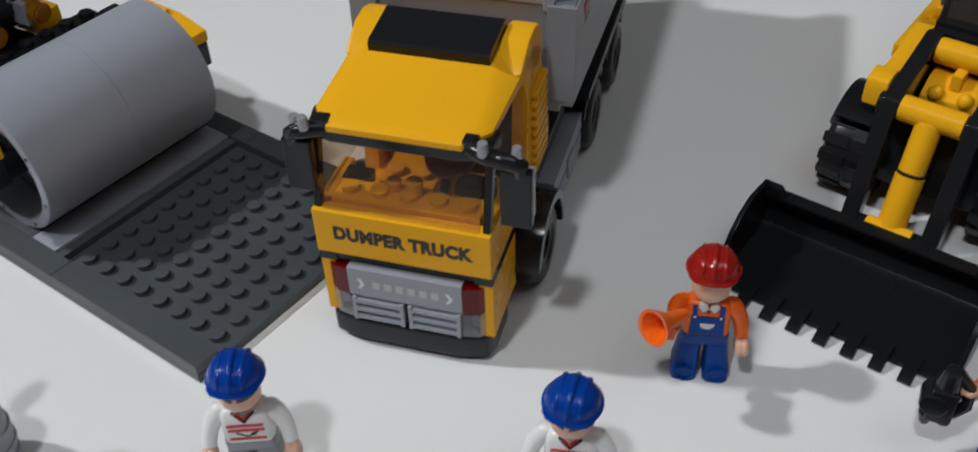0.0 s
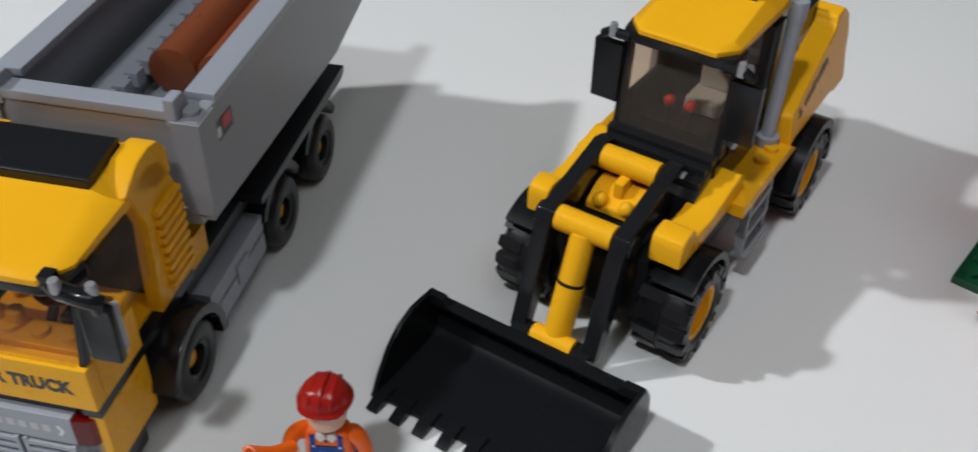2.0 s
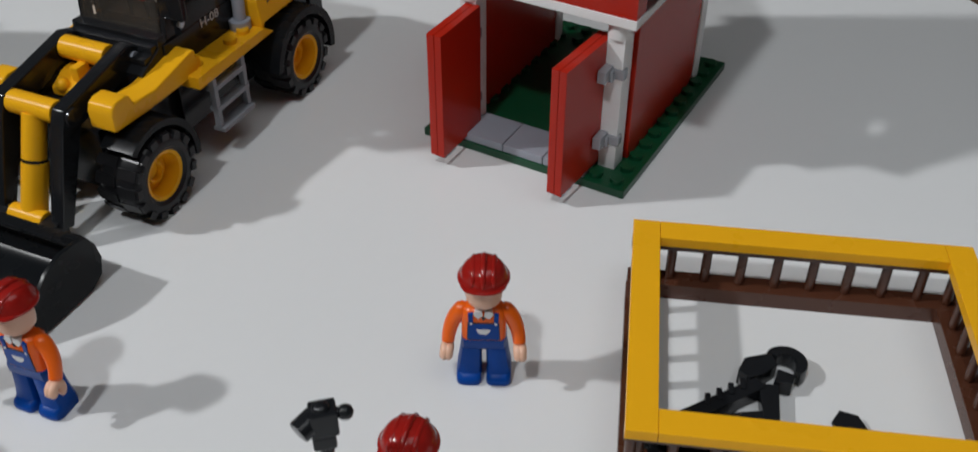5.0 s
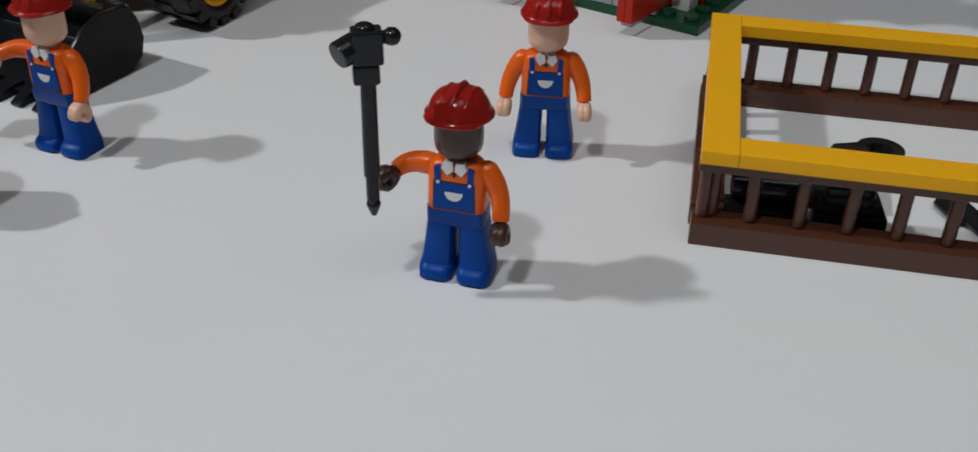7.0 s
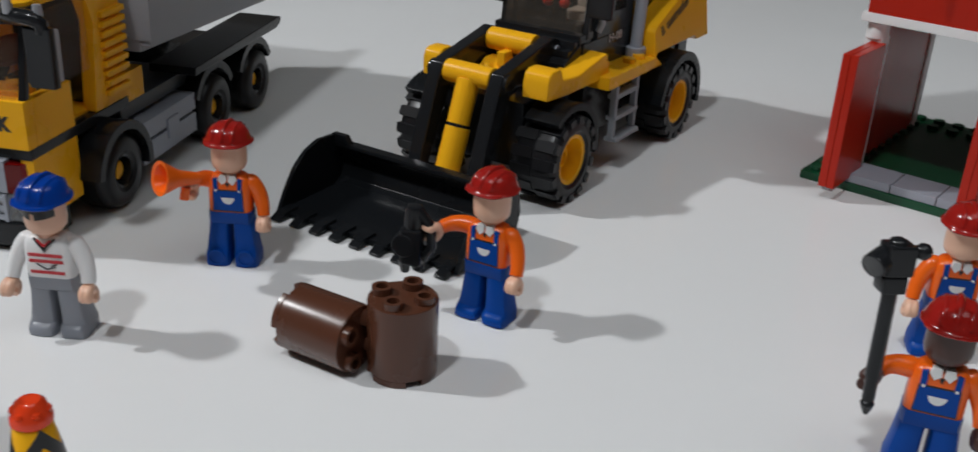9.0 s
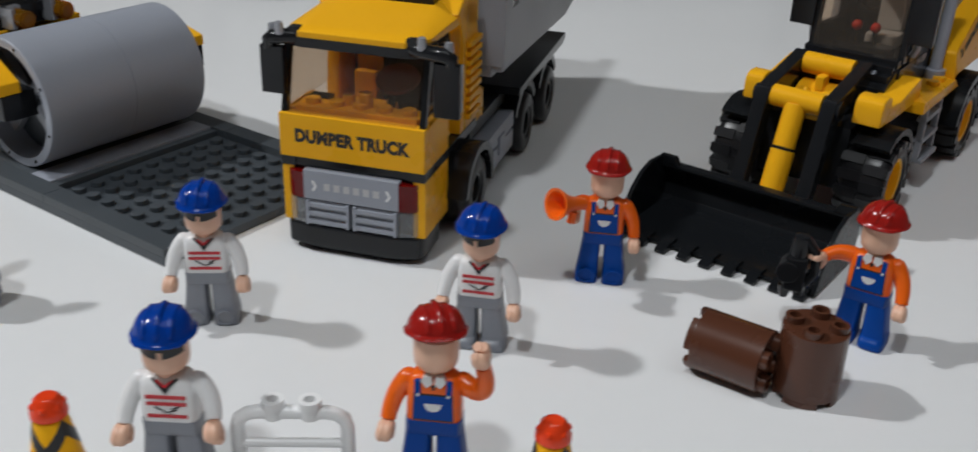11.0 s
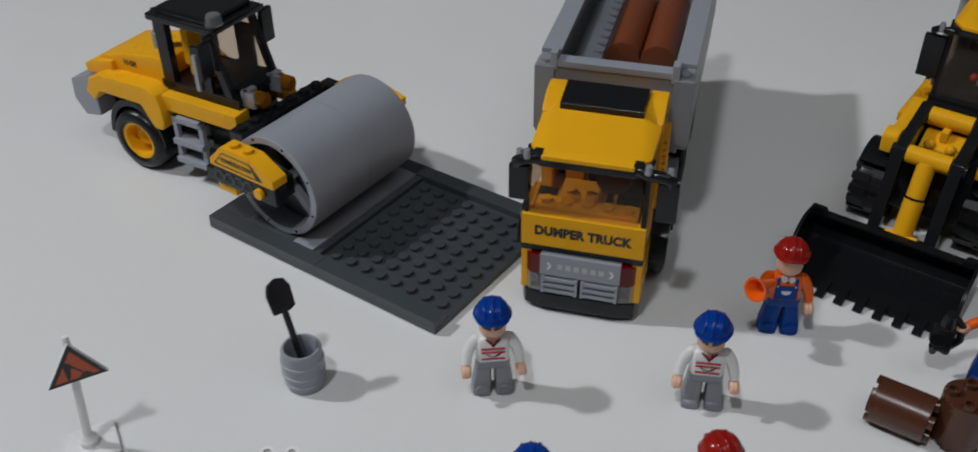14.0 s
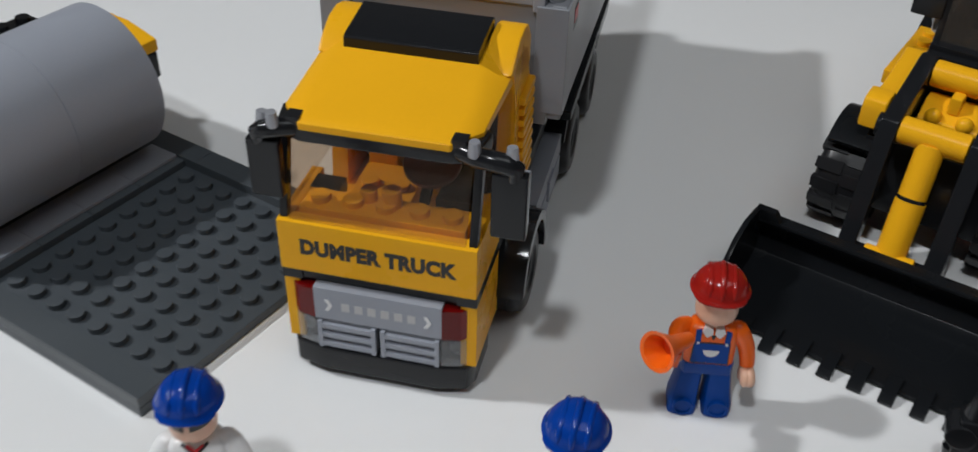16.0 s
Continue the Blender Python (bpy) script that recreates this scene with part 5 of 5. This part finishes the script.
part("top_grip", G().cyl((1.6, 0, 37.6), (4.4, -1, 38.2), 1.3, seg=14).ball((4.8, -1.1, 38.2), 1.8, 1.8, 1.8, 12).ball((0, 0, 39.6), 2.0, 2.0, 1.3, 14), BLACK, jack, bevel=0)


# ---------------------------------------------------------------- black plates, cones, barriers
def black_plate(x, y, rz):
    t = thing("black_plate", x, y, rz, "narrow black plate with studs under a toy worker", "toy plate", "narrow black plates")
    part("plate", G().box(0, 32, 0, 8, 0, 3.2), BLACK, t, bevel=0.2)
    g = G()
    for k in range(4):
        g.stud(4 + 8 * k, 4, 3.2)
    part("studs", g, BLACK, t, bevel=0.2)
    return t


black_plate(-67.2, 79.0, 0)
black_plate(-19.6, 80.0, 0)


def cone(x, y, rz):
    t = thing("traffic_cone", x, y, rz, "yellow toy traffic cone with black chevrons and orange top", "traffic cone", "traffic cones")
    body = part("body", G().lathe([(8.0, 0), (8.2, 0.6), (8.2, 2.6), (7.6, 3.2), (6.7, 3.4), (6.4, 5), (3.6, 23), (3.2, 23.6)], seg=36), YELLOW, t, "yellow conical body", bevel=0)
    for zc in (7.0, 16.0):
        g = G()
        n = 48
        for k in range(n):
            a0, a1 = (2 * math.pi * (k + q) / n for q in (0, 1))
            quad = []
            for a, hh in ((a0, 0), (a1, 0), (a1, 1), (a0, 1)):
                zig = 6.4 * abs(((a / (2 * math.pi) * 3) % 1.0) - 0.5) * 2 - 3.2
                h = zc + zig + hh * 4.4
                r = 6.4 - (h - 5) * (2.8 / 18) + 0.06
                quad.append(g.bm.verts.new((r * math.cos(a), r * math.sin(a), h)))
            g.bm.faces.new(quad)
        bmesh.ops.remove_doubles(g.bm, verts=g.bm.verts, dist=0.01)
        part("chevron_band", g, PRINT_BLACK, body, "black zigzag band", bevel=0)
    g = G().lathe([(3.4, 23.2), (3.9, 23.8), (3.9, 25.2), (3.3, 26.4), (2.9, 28.2), (2.0, 29.0)], seg=20)
    for k in range(6):
        a = radians(60 * k)
        g.ball((2.9 * math.cos(a), 2.9 * math.sin(a), 26.6), 1.0, 1.0, 1.0, 8)
    part("light", g, ORANGE_CLEAR, t, "orange clear beacon", bevel=0)
    t.scale = (1.02, 1.02, 0.88)
    return t


cone(-78.0, 82.0, -30)
cone(29.5, 78.5, -52)


def barrier(x, y, rz, z=0.0):
    t = thing("barrier", x, y, rz, "white plastic toy barrier with two bars", "toy barrier", "white barriers", z)
    path = [(-12, 0, 2)] + [(-12, 0, 13.5), (-11.4, 0, 15.5), (-9.6, 0, 16.8), (-7.5, 0, 17.2), (7.5, 0, 17.2), (9.6, 0, 16.8), (11.4, 0, 15.5), (12, 0, 13.5)] + [(12, 0, 2)]
    part("hoop", G().tube(path, 1.6, 14), WHITE, t, bevel=0)
    part("crossbar", G().cyl((-12, 0, 9), (12, 0, 9), 1.1, seg=12), WHITE, t, bevel=0)
    for s in (-1, 1):
        part("foot", G().lathe([(2.6, 0), (3.4, 0.2), (3.4, 2.6), (2.9, 3.2), (1.8, 3.3)], (s * 12, 0, 0), seg=20), WHITE, t, bevel=0)
        part("knob", G().hollow([(2.2, 16), (2.2, 18.6), (2.5, 18.8), (2.5, 20.6), (1.3, 20.6), (1.3, 18.6)], (s * 4, 0, 0), "z", 18), WHITE, t, bevel=0)
    return t


barrier(-132.6, 108.6, -1)
barrier(-27.0, 85.6, 1.5, 3.2)


# ---------------------------------------------------------------- barrel with shovel, sign, logs
def barrel(x, y):
    g = G().lathe([(6.2, 0), (6.9, 0.4), (7.3, 3.0), (7.6, 3.2), (7.6, 4.6), (7.3, 4.8), (7.6, 8), (8.1, 8.2), (8.1, 9.6), (7.7, 9.8), (7.7, 13.8), (8.1, 14), (8.1, 15.4), (7.6, 15.6),
                   (7.3, 18.6), (7.5, 18.8), (7.5, 20.6), (7.0, 21.6), (6.3, 21.6), (5.9, 20.8), (5.7, 14), (5.6, 3), (0.2, 2.6)], seg=40)
    bmesh.ops.scale(g.bm, vec=(1, 1, 0.86), verts=g.bm.verts)
    ob = loose("barrel", g, LIGHT_GREY, pose(x / 1000, y / 1000, 0), "grey plastic toy barrel with raised hoops", "toy barrel", 0)
    return ob


barrel(-132.8, 160.5)
spade = thing("spade", -132.0, 159.0, 0, "black toy spade standing in the grey barrel", "toy spade", z=2.7)
spade.matrix_world = Matrix.Translation((-0.1312, 0.1590, 0.0028)) @ Vector((-8.7, 7.8, 41)).to_track_quat("Z", "Y").to_matrix().to_4x4() @ pose(0, 0, 0, 0, 0, 174)
part("spade_shaft", G().cyl((0, 0, 0), (0, 0, 33), 1.3, seg=12), BLACK, spade, bevel=0.2)
part("spade_blade", G().prism([(-4.6, 31), (-5.0, 39), (-3.6, 42.5), (0, 44), (3.6, 42.5), (5.0, 39), (4.6, 31), (2, 30)], "y", -0.7, 0.7), BLACK, spade, bevel=0.3)


def road_sign(x, y, rz):
    t = thing("road_sign", x, y, rz, "triangular toy roadworks sign on a white post", "toy sign")
    part("sign_base", G().box(-8, 8, -8, 8, 0, 1.8), WHITE, t, "white square foot plate", bevel=0.25)
    part("post_foot", G().lathe([(3.4, 1.8), (3.4, 4.2), (2.6, 4.8), (2.1, 6)], (-1.4, 0.1, 0), seg=18), WHITE, t, bevel=0)
    part("post", G().tube([(-1.4, 0.1, 4), (-1.2, -0.2, 8), (1.2, -2.6, 42), (1.7, -3.0, 51), (1.8, -3.0, 53)], [2.0, 1.6, 1.5, 1.3, 0.9], 14), WHITE, t, bevel=0)
    tri = lambda k: [(-9.8 * k, 35.2 + 5.2 * (1 - k)), (9.8 * k, 35.2 + 5.2 * (1 - k)), (0, 40.4 + 11.0 * k)]
    m = Matrix.Translation((1.7, -2.6, 0)) @ Matrix.Rotation(radians(2), 4, "Z")
    board = part("board", G().prism(tri(1.0), "y", -2.6, -1.0, m), WHITE, t, "white board edge", bevel=0.2)
    part("sign_border", G().prism(tri(0.97), "y", -2.72, -2.55, m), PRINT_BLACK, board, bevel=0)
    part("sign_face", G().prism(tri(0.72), "y", -2.8, -2.7, m), SIGN_ORANGE, board, "orange triangular face", bevel=0)
    g = G().prism([(-3.0, 36.9), (-2.2, 36.9), (-1.4, 40), (-0.8, 43.2), (-2.4, 44.4), (-3.4, 43.4), (-3.2, 40)], "y", -2.88, -2.78, m).prism([(0.6, 36.8), (5.0, 36.8), (3.4, 38.4), (2.0, 38.4)], "y", -2.88, -2.78, m)
    g.prism([(-1.6, 42.2), (2.0, 38.4), (2.3, 38.8), (-1.2, 43)], "y", -2.88, -2.78, m)
    part("sign_print", g, PRINT_BLACK, board, "dark digging symbol shapes", bevel=0)
    return t


road_sign(-203.3, 131.5, 25.6)


def log(m, label):
    """A short round brick with four studs, upright."""
    t = thing("log", 0, 0, 0, label, "toy log", "short brown logs")
    t.matrix_world = m
    g = G()
    prof = []
    for k in range(32):
        prof.append((8.6 * math.cos(2 * math.pi * k / 32), 8.6 * math.sin(2 * math.pi * k / 32)))
    g.prism(prof, "z", 1.6, 20.4)
    for k in range(4):
        a = radians(90 * k + 45)
        pts = [(r * math.cos(a + da), r * math.sin(a + da)) for r, da in ((8.6, -0.55), (8.6, -0.28), (8.6, 0), (8.6, 0.28), (8.6, 0.55), (6.6, 0.55), (6.6, -0.55))]
        part("log_foot", G().prism(pts, "z", 0, 1.7), BROWN, t, bevel=0.2)
    part("log_body", g, BROWN, t, bevel=0.35)
    for k in range(4):
        a = radians(90 * k + 45)
        part("stud", G().hollow([(2.5, 20.3), (2.5, 22.2), (1.5, 22.2), (1.5, 20.3)], (5.6 * math.cos(a), 5.6 * math.sin(a), 0), "z", 18), BROWN, t, bevel=0)
    return t


log(pose(0.0995, 0.1282, 0, 0, 0, 20), "short brown toy log standing on its end")
log(pose(0.0722, 0.1404, 0.0086, 0, 90, -35.5) @ pose(0, 0, 0, 0, 0, 10), "short brown toy log lying on its side")


# ---------------------------------------------------------------- the grey case at the back of the table
case = thing("grey_case", 27, 549, 8.0, "long low grey case with dark ends at the table's back", "case")
part("case_body", G().box(-176, 176, 0, 120, 8, 46), CASE_GREY, case, "brushed grey body", bevel=1.5)
# dark strip stands for the shade along the case's base
part("case_base_shade", G().box(-182, 182, 4, 116, 0, 8), CASE_DARK, case, "dark base strip standing for the shaded front", bevel=0.5)
for s in (-1, 1):
    part("case_end", G().box(*sorted((s * 176, s * 186)), -1, 121, 0, 46), CASE_DARK, case, "black end cap", bevel=1.5)
